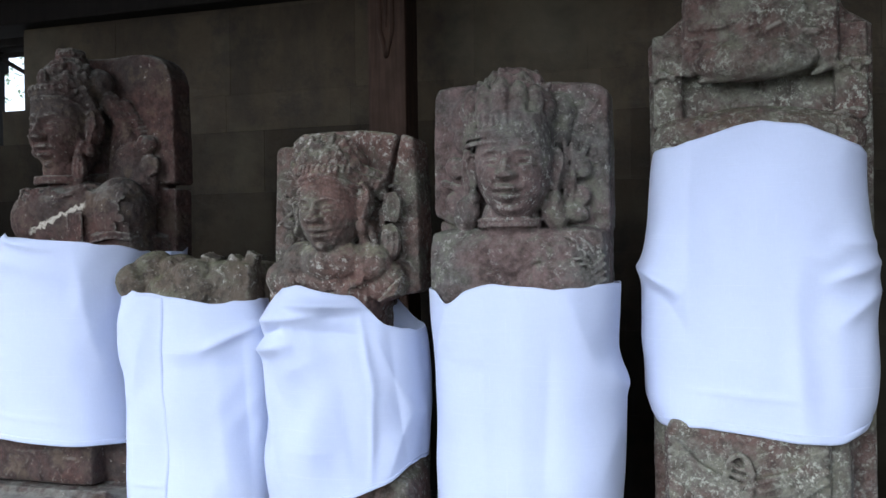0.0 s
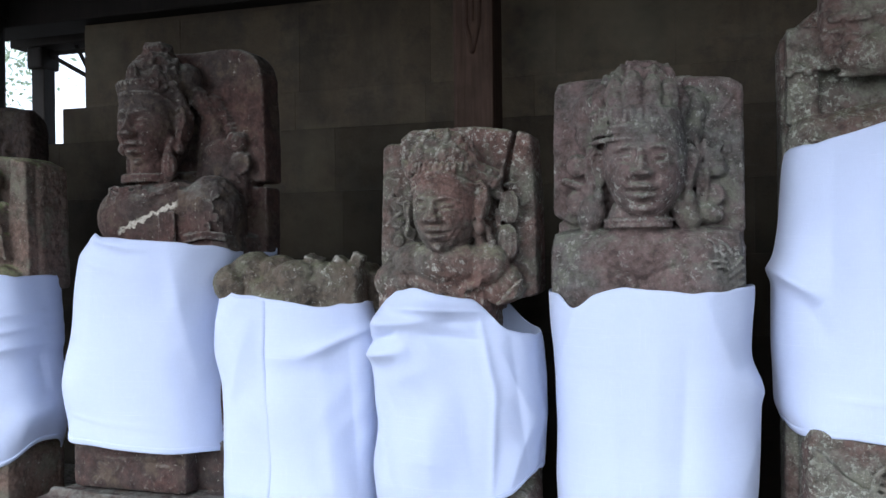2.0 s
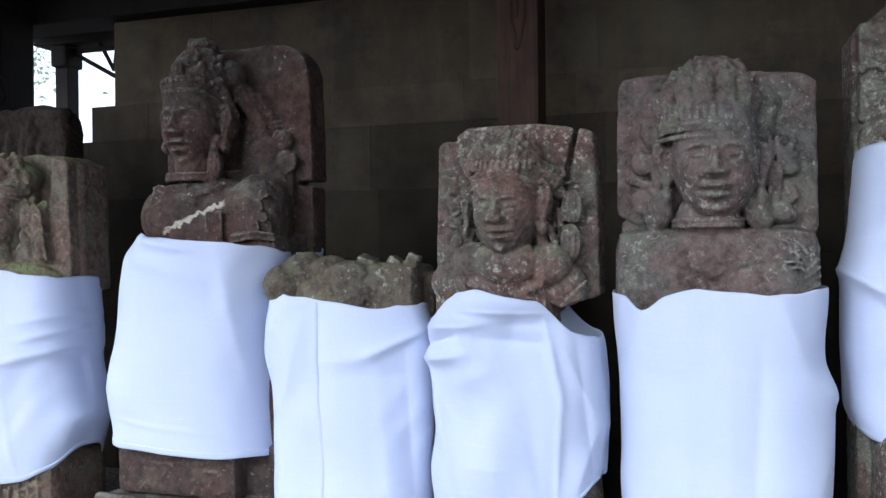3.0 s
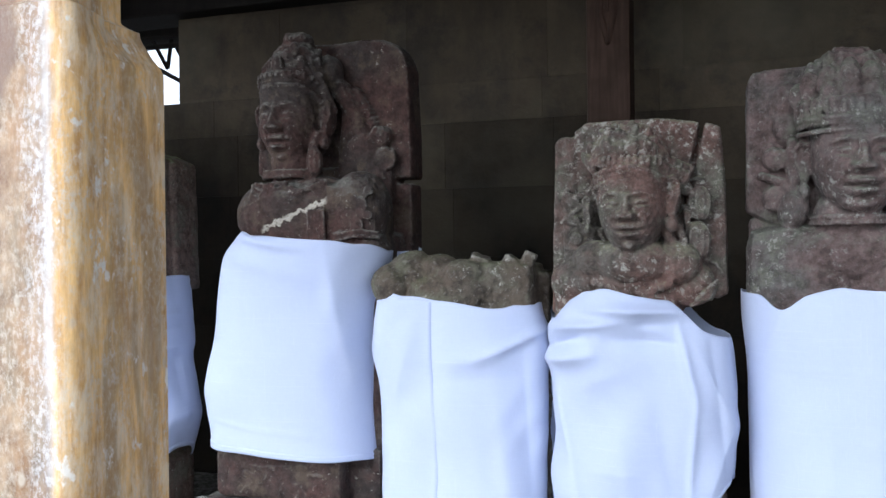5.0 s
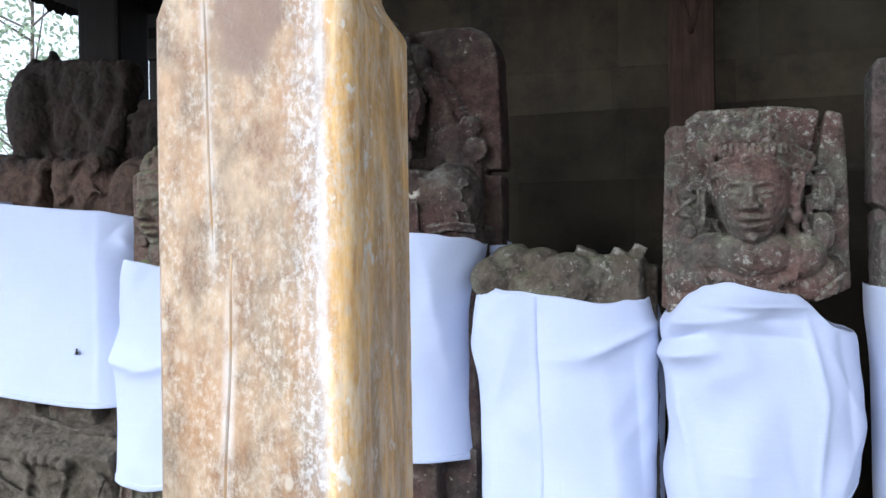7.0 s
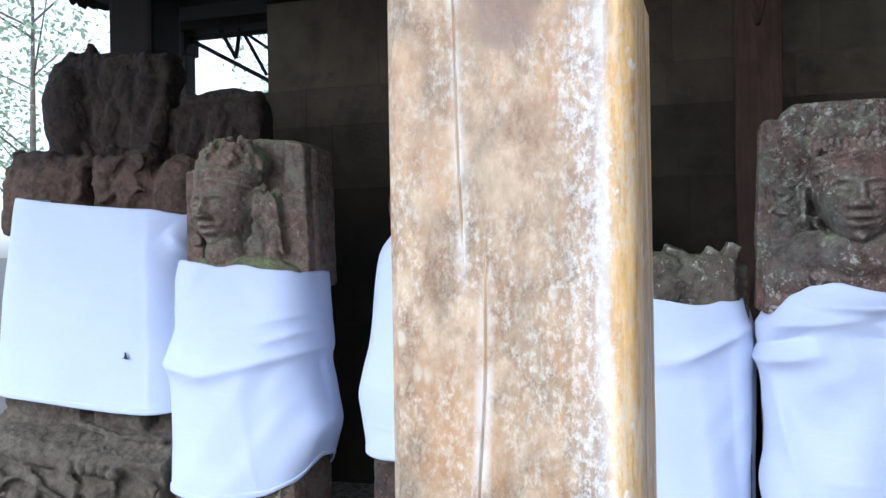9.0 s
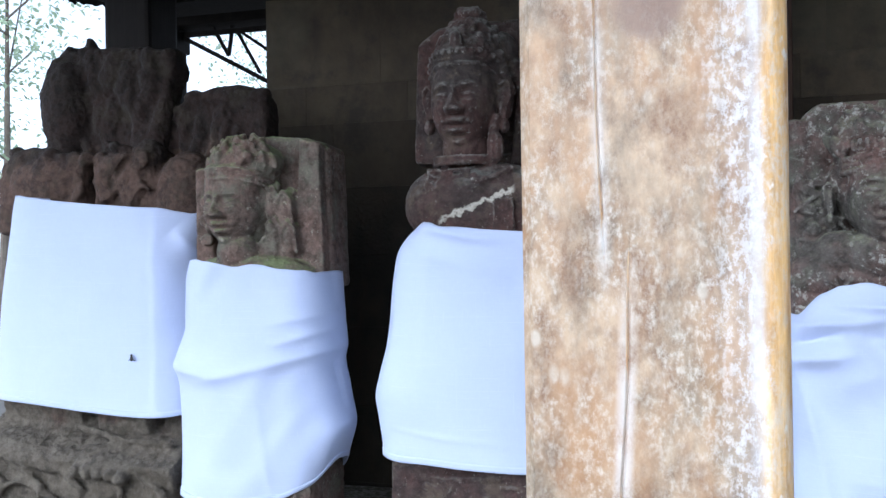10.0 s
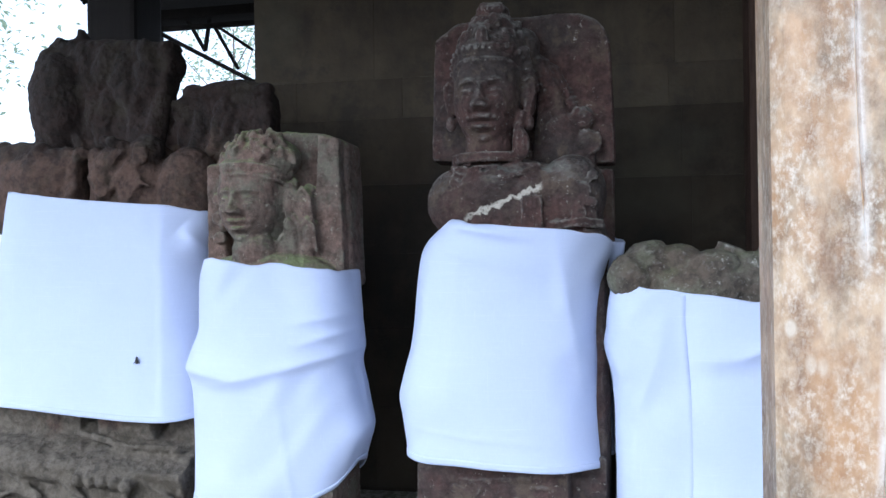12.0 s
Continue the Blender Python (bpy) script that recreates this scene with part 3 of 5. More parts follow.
def carved_post(x, y, w, top, label, wood, drop=True, spread=1.0):
    """A dark squared timber with chamfered edges and a carved drop near its head."""
    thing = tagged(empty("wooden_post", x, y, 0.0), label, "post", "dark timber posts")
    bm = slab(bmesh.new(), -w / 2, w / 2, -w / 2, w / 2, 0.12, top, w * 0.09, 2)
    part("shaft", bm, wood, thing)
    bm = slab(bmesh.new(), -w * 0.72, w * 0.72, -w * 0.72, w * 0.72, 0.0, 0.12, 0.012)
    part("footing", bm, stone_grey, thing, "grey stone footing")
    if not drop:
        part("bracket", slab(bmesh.new(), -w * spread, w * spread, -w * 0.8, w * 0.8, top - 0.12, top - 0.002, 0.015), wood, thing)
        return thing
    bm = Mass()
    rope(bm, [(-w * 0.18, -w * 0.5, top - 0.02), (-w * 0.16, -w * 0.5, top - 0.25), (0, -w * 0.5, top - 0.34), (w * 0.16, -w * 0.5, top - 0.25), (w * 0.18, -w * 0.5, top - 0.02)], 0.011)
    rope(bm, [(0, -w * 0.5, top - 0.02), (0, -w * 0.5, top - 0.24)], 0.014, 0.006)
    part("carving", bm, old_wood, thing, "carved drop-shaped ornament")
    return thing


carved_post(-1.043, 2.85, 0.138, 2.50, "dark carved wooden post against the back wall", old_wood)
carved_post(-3.345, 2.98, 0.20, 2.66, "broad dark wooden corner post under the eave", near_black_wood, False, 0.58)
carved_post(-3.79, 3.90, 0.085, 2.63, "dark wooden corner post of the roof", near_black_wood, False, 0.6)
carved_post(0.9, 2.85, 0.138, 2.50, "dark carved wooden post against the back wall", old_wood)


def brace(p, q, w, label):
    p, q = Vector(p), Vector(q)
    bm = bmesh.new()
    m = Matrix.Translation((p + q) / 2) @ (q - p).to_track_quat("Z", "Y").to_matrix().to_4x4() @ Matrix.Diagonal((w, w, (q - p).length, 1))
    made = bmesh.ops.create_cube(bm, size=1, matrix=m)
    bmesh.ops.bevel(bm, geom=list({e for v in made["verts"] for e in v.link_edges}), offset=w * 0.12, segments=1, affect="EDGES")
    return tagged(part("wooden_brace", bm, near_black_wood), label, "brace", "roof braces")


brace((-3.74, 3.9, 2.600), (-2.85, 3.9, 2.600), 0.024, "thin dark wooden bar under the eave beam")
brace((-3.760, 3.900, 2.600), (-3.154, 3.900, 2.273), 0.021, "thin dark slanting bar of a lattice behind the wall")
brace((-3.577, 3.900, 2.640), (-3.484, 3.900, 2.479), 0.017, "thin dark lattice bar hanging behind the wall")
brace((-3.484, 3.900, 2.479), (-3.458, 3.900, 2.640), 0.017, "thin dark lattice bar hanging behind the wall")
brace((-3.437, 3.900, 2.600), (-3.311, 3.900, 2.380), 0.015, "thin dark lattice bar hanging behind the wall")
brace((-3.426, 3.900, 2.600), (-3.235, 3.900, 2.469), 0.015, "thin dark lattice bar hanging behind the wall")


# ---- the bleached post at the front ----
def front_post():
    """A worn timber post: broad below, with sloping shoulders to a narrower shaft, split along its front."""
    thing = tagged(empty("front_post", -1.30, 0.655, 0.0), "weathered square wooden post with peeling paint and long cracks", "post")
    left, right, y0, y1 = -0.0895, 0.087, -0.064, 0.078
    pts = [(left, y0 + 0.07), (left, y0 + 0.008), (left + 0.008, y0)]
    pts += [(left + 0.008 + (0.067 - left - 0.008) * i / 240, y0) for i in range(1, 241)]
    pts += [(0.067 + 0.020 * math.sin(i * math.pi / 36), y0 + 0.026 * (1 - math.cos(i * math.pi / 36))) for i in range(1, 19)]
    pts += [(right, y0 + 0.026 + (y1 - 0.01 - y0 - 0.026) * i / 20) for i in range(1, 21)]
    pts += [(right - 0.01, y1), (left + 0.045, y1)]
    base = np.array(pts)
    zs = np.concatenate([np.linspace(0.12, 0.95, 20), np.linspace(0.953, 1.72, 240), np.linspace(1.722, 1.75, 16), np.linspace(1.76, 2.63, 12)])
    rows, LEDGE = [], 1.722
    for z in zs:
        k = min(max((z - 1.681) / 0.034, 0.0), 1.0)
        kl = min(max((z - 1.688) / 0.03, 0.0), 1.0)
        p = base.copy()
        cx, cy = p[:, 0].copy(), p[:, 1].copy()
        p[:, 0] = np.where(cx > 0, cx - 0.020 * k * np.clip((cy - y0 - 0.012) / 0.07, 0, 1) * np.clip((cx - 0.067) / 0.02, 0, 1), cx + 0.014 * kl * np.clip((-0.07 - cx) / 0.01, 0, 1))
        p[:, 1] = np.where(cy < 0, cy, cy - 0.02 * kl)
        f = np.abs(cy - y0) < 1e-6
        kt = min(max((z - LEDGE) / 0.010, 0.0), 1.0)
        p *= 1 - 0.2 * kt * (2 - kt)
        zl = z
        c1 = -0.038 + 0.03 * (1.672 - zl) + 0.0006 * math.sin(31 * zl)
        d1 = 0.003 * np.clip((zl - 1.475) / 0.05, 0, 1)
        c2 = -0.0145 - 0.044 * (1.5 - zl) + 0.0008 * math.sin(37 * zl)
        d2 = 0.0035 * np.clip((1.505 - zl) / 0.06, 0, 1)
        c3 = 0.043 + 0.004 * math.sin(9 * zl)
        p[:, 1] += f * (d1 * np.exp(-((cx - c1) / 0.0008) ** 2) + d2 * np.exp(-((cx - c2) / 0.0009) ** 2))
        p[:, 1] += f * 0.0012 * np.exp(-((cx - c3) / 0.004) ** 2)
        w = np.array([noise.noise((x * 30, y * 30, z * 4)) for x, y in base])
        p[:, 0] += np.where(f, 0, 0.0012 * w)
        p[:, 1] += np.where(f, 0.0008 * w, 0)
        rows.append(np.c_[p, np.full(len(p), z)])
    n = len(base)
    co = np.concatenate(rows)
    co[:, 2] -= 0.9
    i = np.arange(len(zs) - 1)[:, None] * n
    j = np.arange(n)[None]
    j2 = (j + 1) % n
    q = np.stack([i + j, i + j2, i + n + j2, i + n + j], -1).reshape(-1, 4)
    me = bpy.data.meshes.new("shaft")
    me.from_pydata(co.tolist(), [], q.tolist())
    me.materials.append(timber)
    ob = new("shaft", me)
    ob.parent, ob.location = thing, (0, 0, 0.9)
    bm = slab(bmesh.new(), -0.15, 0.15, -0.14, 0.14, 0.0, 0.12, 0.015)
    part("footing", bm, stone_grey, thing, "grey stone footing")
    return thing


front_post()


# ---- statues ----
def block(bm, x0, x1, y0, y1, z0, z1, b=0.02):
    bm.take(slab(bmesh.new(), x0, x1, y0, y1, z0, z1, b, 2))


def prism(bm, pts, y0, y1, bevel=0.012):
    """A slab of stone with the outline pts (x, z), from y0 to y1, its edges worn round."""
    b = bmesh.new()
    f = b.faces.new([b.verts.new((x, y0, z)) for x, z in pts])
    made = bmesh.ops.extrude_face_region(b, geom=[f])["geom"]
    bmesh.ops.translate(b, vec=(0, y1 - y0, 0), verts=[v for v in made if isinstance(v, bmesh.types.BMVert)])
    bmesh.ops.recalc_face_normals(b, faces=b.faces[:])
    if bevel:
        bmesh.ops.bevel(b, geom=b.edges[:], offset=bevel, segments=2, affect="EDGES", profile=0.6)
    bm.take(b)


def bud(bm, x, y, z, w, h, n=4):
    """A carved closed bud: a drop with ribs along it."""
    ball(bm, (x, y, z), (w, w * 0.75, h))
    for i in range(n):
        a = (i - (n - 1) / 2) / n * 2.4
        rope(bm, [(x + w * math.sin(a) * math.cos(q), y - w * 0.78 * math.cos(a) * math.cos(q), z + h * math.sin(q)) for q in np.linspace(-1.2, 1.2, 9)], 0.004)


def scroll(bm, x, y, z, size, r, turn=1, start=0.0):
    """A spiral lock on its own low boss."""
    small = size < 0.017
    ball(bm, (x, y + size * 0.5, z), (size * 0.95, size * 0.75, size * 0.95))
    curl(bm, x, y + size * 0.1, z, size * 0.9, max(r, size * 0.26), turn, start, 1.0 if small else 1.5)
    if not small:
        ball(bm, (x, y - size * 0.05, z), (size * 0.24, size * 0.24, size * 0.24))


def tufts(bm, rnd, c, rx, ry, rz, n, size, a0=-1.3, a1=1.3):
    """Overlapping worn locks over a rounded cap."""
    for i in range(n):
        a, q = rnd.uniform(a0, a1), rnd.uniform(0.0, 1.35)
        p = (c[0] + rx * math.sin(a) * math.cos(q), c[1] - ry * math.cos(a) * math.cos(q), c[2] + rz * math.sin(q))
        k = size * rnd.uniform(0.6, 1.25)
        ball(bm, p, (k * 0.55, k * 0.6, k * 1.2), (rnd.uniform(-20, 20), rnd.uniform(-45, 45), 0))


def relief(bm, rnd, x0, x1, y, z0, z1, n, r):
    """Shallow worn scrollwork over a face of the stone."""
    for i in range(n):
        x, z = rnd.uniform(x0, x1), rnd.uniform(z0, z1)
        if rnd.random() < 0.5:
            curl(bm, x, y, z, r * rnd.uniform(2, 3.5), r, rnd.choice((-1, 1)), rnd.uniform(0, 6), 1.1)
        else:
            a = rnd.uniform(0, 6.28)
            s = r * rnd.uniform(3, 6)
            rope(bm, [(x - s * math.cos(a), y, z - s * math.sin(a)), (x + r, y - r * 0.4, z + r), (x + s * math.cos(a), y, z + s * math.sin(a))], r)


def statue_e():
    bm, rnd = Mass(), random.Random(5)
    # slab in three strips with a deep slanting channel
    block(bm, -1.07, -0.70, 2.092, 2.175, 1.40, 1.76, 0.012)
    block(bm, -1.07, -0.80, 2.092, 2.175, 1.25, 1.45, 0.012)
    prism(bm, ((-1.031, 1.782), (-1.002, 1.802), (-0.929, 1.805), (-0.835, 1.804), (-0.748, 1.790), (-0.754, 1.754), (-0.779, 1.656), (-0.786, 1.355), (-1.065, 1.352), (-1.039, 1.603)), 2.05, 2.17, 0.008)
    prism(bm, ((-0.733, 1.790), (-0.701, 1.778), (-0.692, 1.659), (-0.687, 1.400), (-0.714, 1.386), (-0.764, 1.443), (-0.761, 1.650)), 2.05, 2.165, 0.010)
    prism(bm, ((-1.075, 1.757), (-1.064, 1.769), (-1.026, 1.770), (-1.027, 1.353), (-1.089, 1.352)), 2.045, 2.16, 0.008)
    # head
    face(bm, -0.887, 1.888, 1.595, 0.150, 0.214, 0.098, -4)
    ball(bm, (-0.907, 2.030, 1.648), (0.074, 0.085, 0.13))
    ball(bm, (-0.900, 2.010, 1.710), (0.094, 0.085, 0.066), (0, 4, 0))
    for dv, r in ((0.0, 0.006), (0.014, 0.0045), (0.027, 0.006)):
        rope(bm, [(-0.889 + 0.083 * math.sin(a), 1.985 - 0.092 * math.cos(a), 1.655 + dv - 0.014 * abs(math.sin(a)) - 0.016 * max(0, math.sin(a)) ** 2) for a in np.linspace(-1.5, 1.5, 18)], r)
    for a in np.linspace(-0.9, 0.9, 11):
        x, y = -0.889 + 0.083 * math.sin(a), 1.985 - 0.09 * math.cos(a)
        rope(bm, [(x, y, 1.688), (x, y + 0.006, 1.703)], 0.0055)
    tufts(bm, rnd, (-0.901, 2.010, 1.696), 0.093, 0.082, 0.075, 60, 0.019)
    # locks swept back over the ear
    for k in range(7):
        q = k / 6
        scroll(bm, -0.835 + 0.062 * q, 1.955 + 0.055 * q, 1.71 - 0.03 * q, 0.014, 0.0045, 1, k)
        ball(bm, (-0.83 + 0.055 * q, 1.945 + 0.05 * q, 1.684 - 0.024 * q), (0.008, 0.012, 0.016), (0, 30, 0))
    ball(bm, (-0.802, 2.030, 1.661), (0.035, 0.03, 0.03))
    ear(bm, -0.812, 1.955, 1.618, 0.085, 1)
    ear(bm, -0.985, 1.990, 1.593, 0.062, -1)
    # hanging twisted lock under the ear
    rope(bm, [(-0.814, 1.985, 1.562), (-0.810, 1.985, 1.525), (-0.799, 1.985, 1.493), (-0.785, 1.990, 1.461)], 0.017, 0.012)
    for i in range(6):
        q = i / 5
        bead(bm, (-0.788 + 0.022 * q, 1.975 + 0.004 * q, 1.55 - 0.075 * q), 0.011)
    # two buds on a stem beside the channel
    bud(bm, -0.745, 2.020, 1.605, 0.026, 0.036, 4)
    bud(bm, -0.752, 2.015, 1.519, 0.030, 0.044, 5)
    scroll(bm, -0.775, 2.020, 1.635, 0.014, 0.005, -1, 1)
    scroll(bm, -0.759, 2.015, 1.583, 0.012, 0.005, 1, 2)
    rope(bm, [(-0.775, 2.020, 1.595), (-0.771, 2.020, 1.541), (-0.777, 2.020, 1.476)], 0.008)
    # scrolls down the other side
    for u, n in (((-1.03, 2.02, 1.615), 1), ((-1.028, 2.015, 1.572), -1), ((-1.022, 2.005, 1.53), 1), ((-0.988, 2.0, 1.545), -1), ((-1.03, 2.0, 1.49), 1), ((-0.982, 1.99, 1.508), 1), ((-0.945, 1.985, 1.492), -1)):
        scroll(bm, *u, 0.015, 0.005, n, u[2] * 40)
    rope(bm, [(-1.046, 2.030, 1.642), (-1.055, 2.030, 1.602), (-1.040, 2.025, 1.568)], 0.009)
    block(bm, -1.06, -0.97, 2.025, 2.12, 1.42, 1.62, 0.03)
    for i in range(26):
        q = i / 25
        bead(bm, (-1.035 + 0.13 * q, 1.985 - 0.012 * math.sin(q * 3), 1.475 - 0.03 * math.sin(q * 3.0) + rnd.uniform(-0.006, 0.006)), rnd.uniform(0.005, 0.009))
    # neck, chest and the broken shoulders
    ball(bm, (-0.889, 1.975, 1.475), (0.09, 0.05, 0.055))
    ball(bm, (-0.80, 1.99, 1.47), (0.06, 0.045, 0.05))
    ball(bm, (-0.97, 1.99, 1.475), (0.06, 0.045, 0.05))
    block(bm, -1.05, -0.80, 2.0, 2.12, 1.32, 1.52, 0.04)
    block(bm, -1.075, -0.79, 1.965, 2.13, 1.29, 1.458, 0.05)
    ball(bm, (-0.90, 1.985, 1.43), (0.10, 0.035, 0.04))
    ball(bm, (-1.02, 1.995, 1.43), (0.06, 0.045, 0.05))
    prism(bm, ((-0.800, 1.471), (-0.753, 1.476), (-0.720, 1.455), (-0.711, 1.413), (-0.721, 1.387), (-0.781, 1.365), (-0.812, 1.397)), 1.978, 2.10, 0.03)
    for k in range(4):
        rope(bm, [(-0.765 + 0.012 * k, 1.972, 1.378 + 0.012 * k), (-0.728 + 0.006 * k, 1.978, 1.394 + 0.013 * k)], 0.0055)
        rope(bm, [(-1.066, 1.998, 1.40 - 0.014 * k), (-1.03, 1.976, 1.41 - 0.016 * k)], 0.0055)
    relief(bm, rnd, -1.0, -0.80, 1.958, 1.39, 1.45, 22, 0.004)
    relief(bm, rnd, -1.04, -0.96, 2.02, 1.50, 1.66, 16, 0.0055)
    relief(bm, rnd, -0.76, -0.71, 2.048, 1.44, 1.76, 14, 0.004)
    foot = Mass()
    block(foot, -1.075, -0.80, 2.085, 2.17, 0.6, 1.36)
    block(foot, -1.075, -0.70, 2.085, 2.17, 0.6, 1.24)
    block(foot, -1.04, -0.80, 1.99, 2.14, 0.62, 1.33, 0.05)
    block(foot, -1.04, -0.72, 1.99, 2.14, 0.62, 1.24, 0.05)
    block(foot, -1.055, -0.695, 1.96, 2.16, 0.6, 0.95, 0.03)
    return carve("stone_statue", bm, stone_mix, 0.003, 0.005, 0.0036, "lichen-speckled red stone bust on a broken slab", foot)


def statue_f():
    bm, rnd = Mass(), random.Random(6)
    prism(bm, ((-0.647, 1.584), (-0.643, 1.870), (-0.631, 1.893), (-0.580, 1.898), (-0.489, 1.900), (-0.327, 1.891), (-0.248, 1.882), (-0.220, 1.864), (-0.219, 1.539), (-0.494, 1.505)), 2.045, 2.165, 0.010)
    block(bm, -0.64, -0.222, 2.07, 2.17, 1.30, 1.57, 0.012)
    face(bm, -0.429, 1.888, 1.685, 0.182, 0.248, 0.105, 0)
    ball(bm, (-0.433, 2.030, 1.744), (0.086, 0.085, 0.15))
    # crown: two bands, a row of teeth, pointed leaves and a worn crest
    ball(bm, (-0.433, 2.020, 1.827), (0.098, 0.085, 0.07))
    ball(bm, (-0.435, 2.030, 1.881), (0.072, 0.06, 0.045))
    for z, r in ((1.738, 0.0065), (1.752, 0.0045), (1.764, 0.0065)):
        rope(bm, [(-0.447 + 0.096 * math.sin(a), 1.99 - 0.098 * math.cos(a), z) for a in np.linspace(-1.6, 1.6, 20)], r)
    for a in np.linspace(-1.45, 1.45, 19):
        x, y = -0.447 + 0.099 * math.sin(a), 1.992 - 0.098 * math.cos(a)
        rope(bm, [(x, y, 1.774), (x, y, 1.796)], 0.0062)
    rope(bm, [(-0.447 + 0.097 * math.sin(a), 1.995 - 0.096 * math.cos(a), 1.804) for a in np.linspace(-1.6, 1.6, 20)], 0.0045)
    for a, z1 in ((-1.3, 1.845), (-0.85, 1.862), (-0.42, 1.872), (0, 1.885), (0.42, 1.875), (0.85, 1.865), (1.3, 1.85)):
        x, y = -0.447 + 0.096 * math.sin(a), 1.998 - 0.09 * math.cos(a)
        ball(bm, (x, y + 0.014, (z1 + 1.80) / 2), (0.022, 0.018, (z1 - 1.785) / 2), (-14, 0, 0))
        rope(bm, [(x - 0.016, y + 0.002, 1.812), (x - 0.012, y + 0.004, z1 - 0.028), (x, y + 0.014, z1 - 0.006), (x + 0.012, y + 0.004, z1 - 0.028), (x + 0.016, y + 0.002, 1.812)], 0.0042)
        bead(bm, (x, y - 0.001, 1.828), 0.008)
    tufts(bm, rnd, (-0.436, 2.030, 1.861), 0.086, 0.07, 0.05, 60, 0.016)
    for u in (-0.335, -0.56):
        ball(bm, (u, 2.045, 1.815), (0.042, 0.03, 0.05))
        ball(bm, (u, 2.04, 1.765), (0.03, 0.03, 0.04))
    # ears, side cords and spiral locks
    ear(bm, -0.346, 1.985, 1.679, 0.092, 1)
    ear(bm, -0.523, 1.990, 1.683, 0.085, -1)
    for du in (0, 22):
        rope(bm, [(-0.318 + du * 0.0007, 2.02, 1.74), (-0.312 + du * 0.0007, 2.015, 1.66), (-0.322 + du * 0.0007, 2.015, 1.585)], 0.0065)
    scroll(bm, -0.280, 2.020, 1.682, 0.027, 0.0075, 1, 1.0)
    scroll(bm, -0.284, 2.020, 1.619, 0.025, 0.0075, -1, 2.0)
    ball(bm, (-0.300, 2.030, 1.582), (0.036, 0.03, 0.024), (0, 20, 0))
    rope(bm, [(-0.268, 2.030, 1.736), (-0.281, 2.025, 1.711), (-0.304, 2.025, 1.725)], 0.010)
    scroll(bm, -0.586, 2.020, 1.696, 0.028, 0.0075, -1, 0.5)
    scroll(bm, -0.588, 2.020, 1.612, 0.028, 0.0075, 1, 4.0)
    rope(bm, [(-0.551, 2.020, 1.729), (-0.557, 2.015, 1.670), (-0.545, 2.010, 1.597)], 0.014, 0.010)
    rope(bm, [(-0.615, 2.030, 1.660), (-0.568, 2.020, 1.644), (-0.555, 2.010, 1.578)], 0.010)
    for s in (-1, 1):
        ball(bm, (-0.447 + s * 0.105, 2.01, 1.585), (0.032, 0.03, 0.045), (0, -s * 15, 0))
        for i in range(4):
            rope(bm, [(-0.447 + s * (0.088 + 0.012 * i), 1.994, 1.61), (-0.447 + s * (0.092 + 0.012 * i), 1.992, 1.565)], 0.0045)
    # neck with its ring, broad worn shoulders
    ball(bm, (-0.447, 2.005, 1.57), (0.068, 0.06, 0.06))
    for z in (1.553, 1.565):
        rope(bm, [(-0.447 + 0.072 * math.sin(a), 2.0 - 0.066 * math.cos(a), z) for a in np.linspace(-1.5, 1.5, 14)], 0.006)
    block(bm, -0.648, -0.22, 1.978, 2.13, 1.33, 1.548, 0.045)
    ball(bm, (-0.44, 1.995, 1.49), (0.17, 0.05, 0.06))
    ball(bm, (-0.34, 1.98, 1.425), (0.085, 0.034, 0.06))
    ball(bm, (-0.535, 1.98, 1.425), (0.09, 0.034, 0.06))
    for k in range(5):
        rope(bm, [(-0.636, 1.992, 1.468 - 0.017 * k), (-0.60, 1.968, 1.425 - 0.014 * k), (-0.56, 1.96, 1.385 - 0.008 * k)], 0.0055)
        rope(bm, [(-0.226, 1.985, 1.478 - 0.017 * k), (-0.272, 1.968, 1.436 - 0.014 * k), (-0.31, 1.961, 1.40 - 0.01 * k)], 0.0055)
    relief(bm, rnd, -0.62, -0.26, 1.966, 1.42, 1.52, 24, 0.004)
    relief(bm, rnd, -0.62, -0.56, 2.043, 1.66, 1.86, 10, 0.004)
    relief(bm, rnd, -0.30, -0.24, 2.043, 1.70, 1.86, 10, 0.004)
    foot = Mass()
    block(foot, -0.63, -0.225, 2.06, 2.17, 0.6, 1.40)
    block(foot, -0.62, -0.245, 2.0, 2.12, 0.6, 1.38, 0.05)
    return carve("stone_statue", bm, stone_crown, 0.0031, 0.005, 0.0034, "worn grey-brown stone bust with a tall crown", foot)


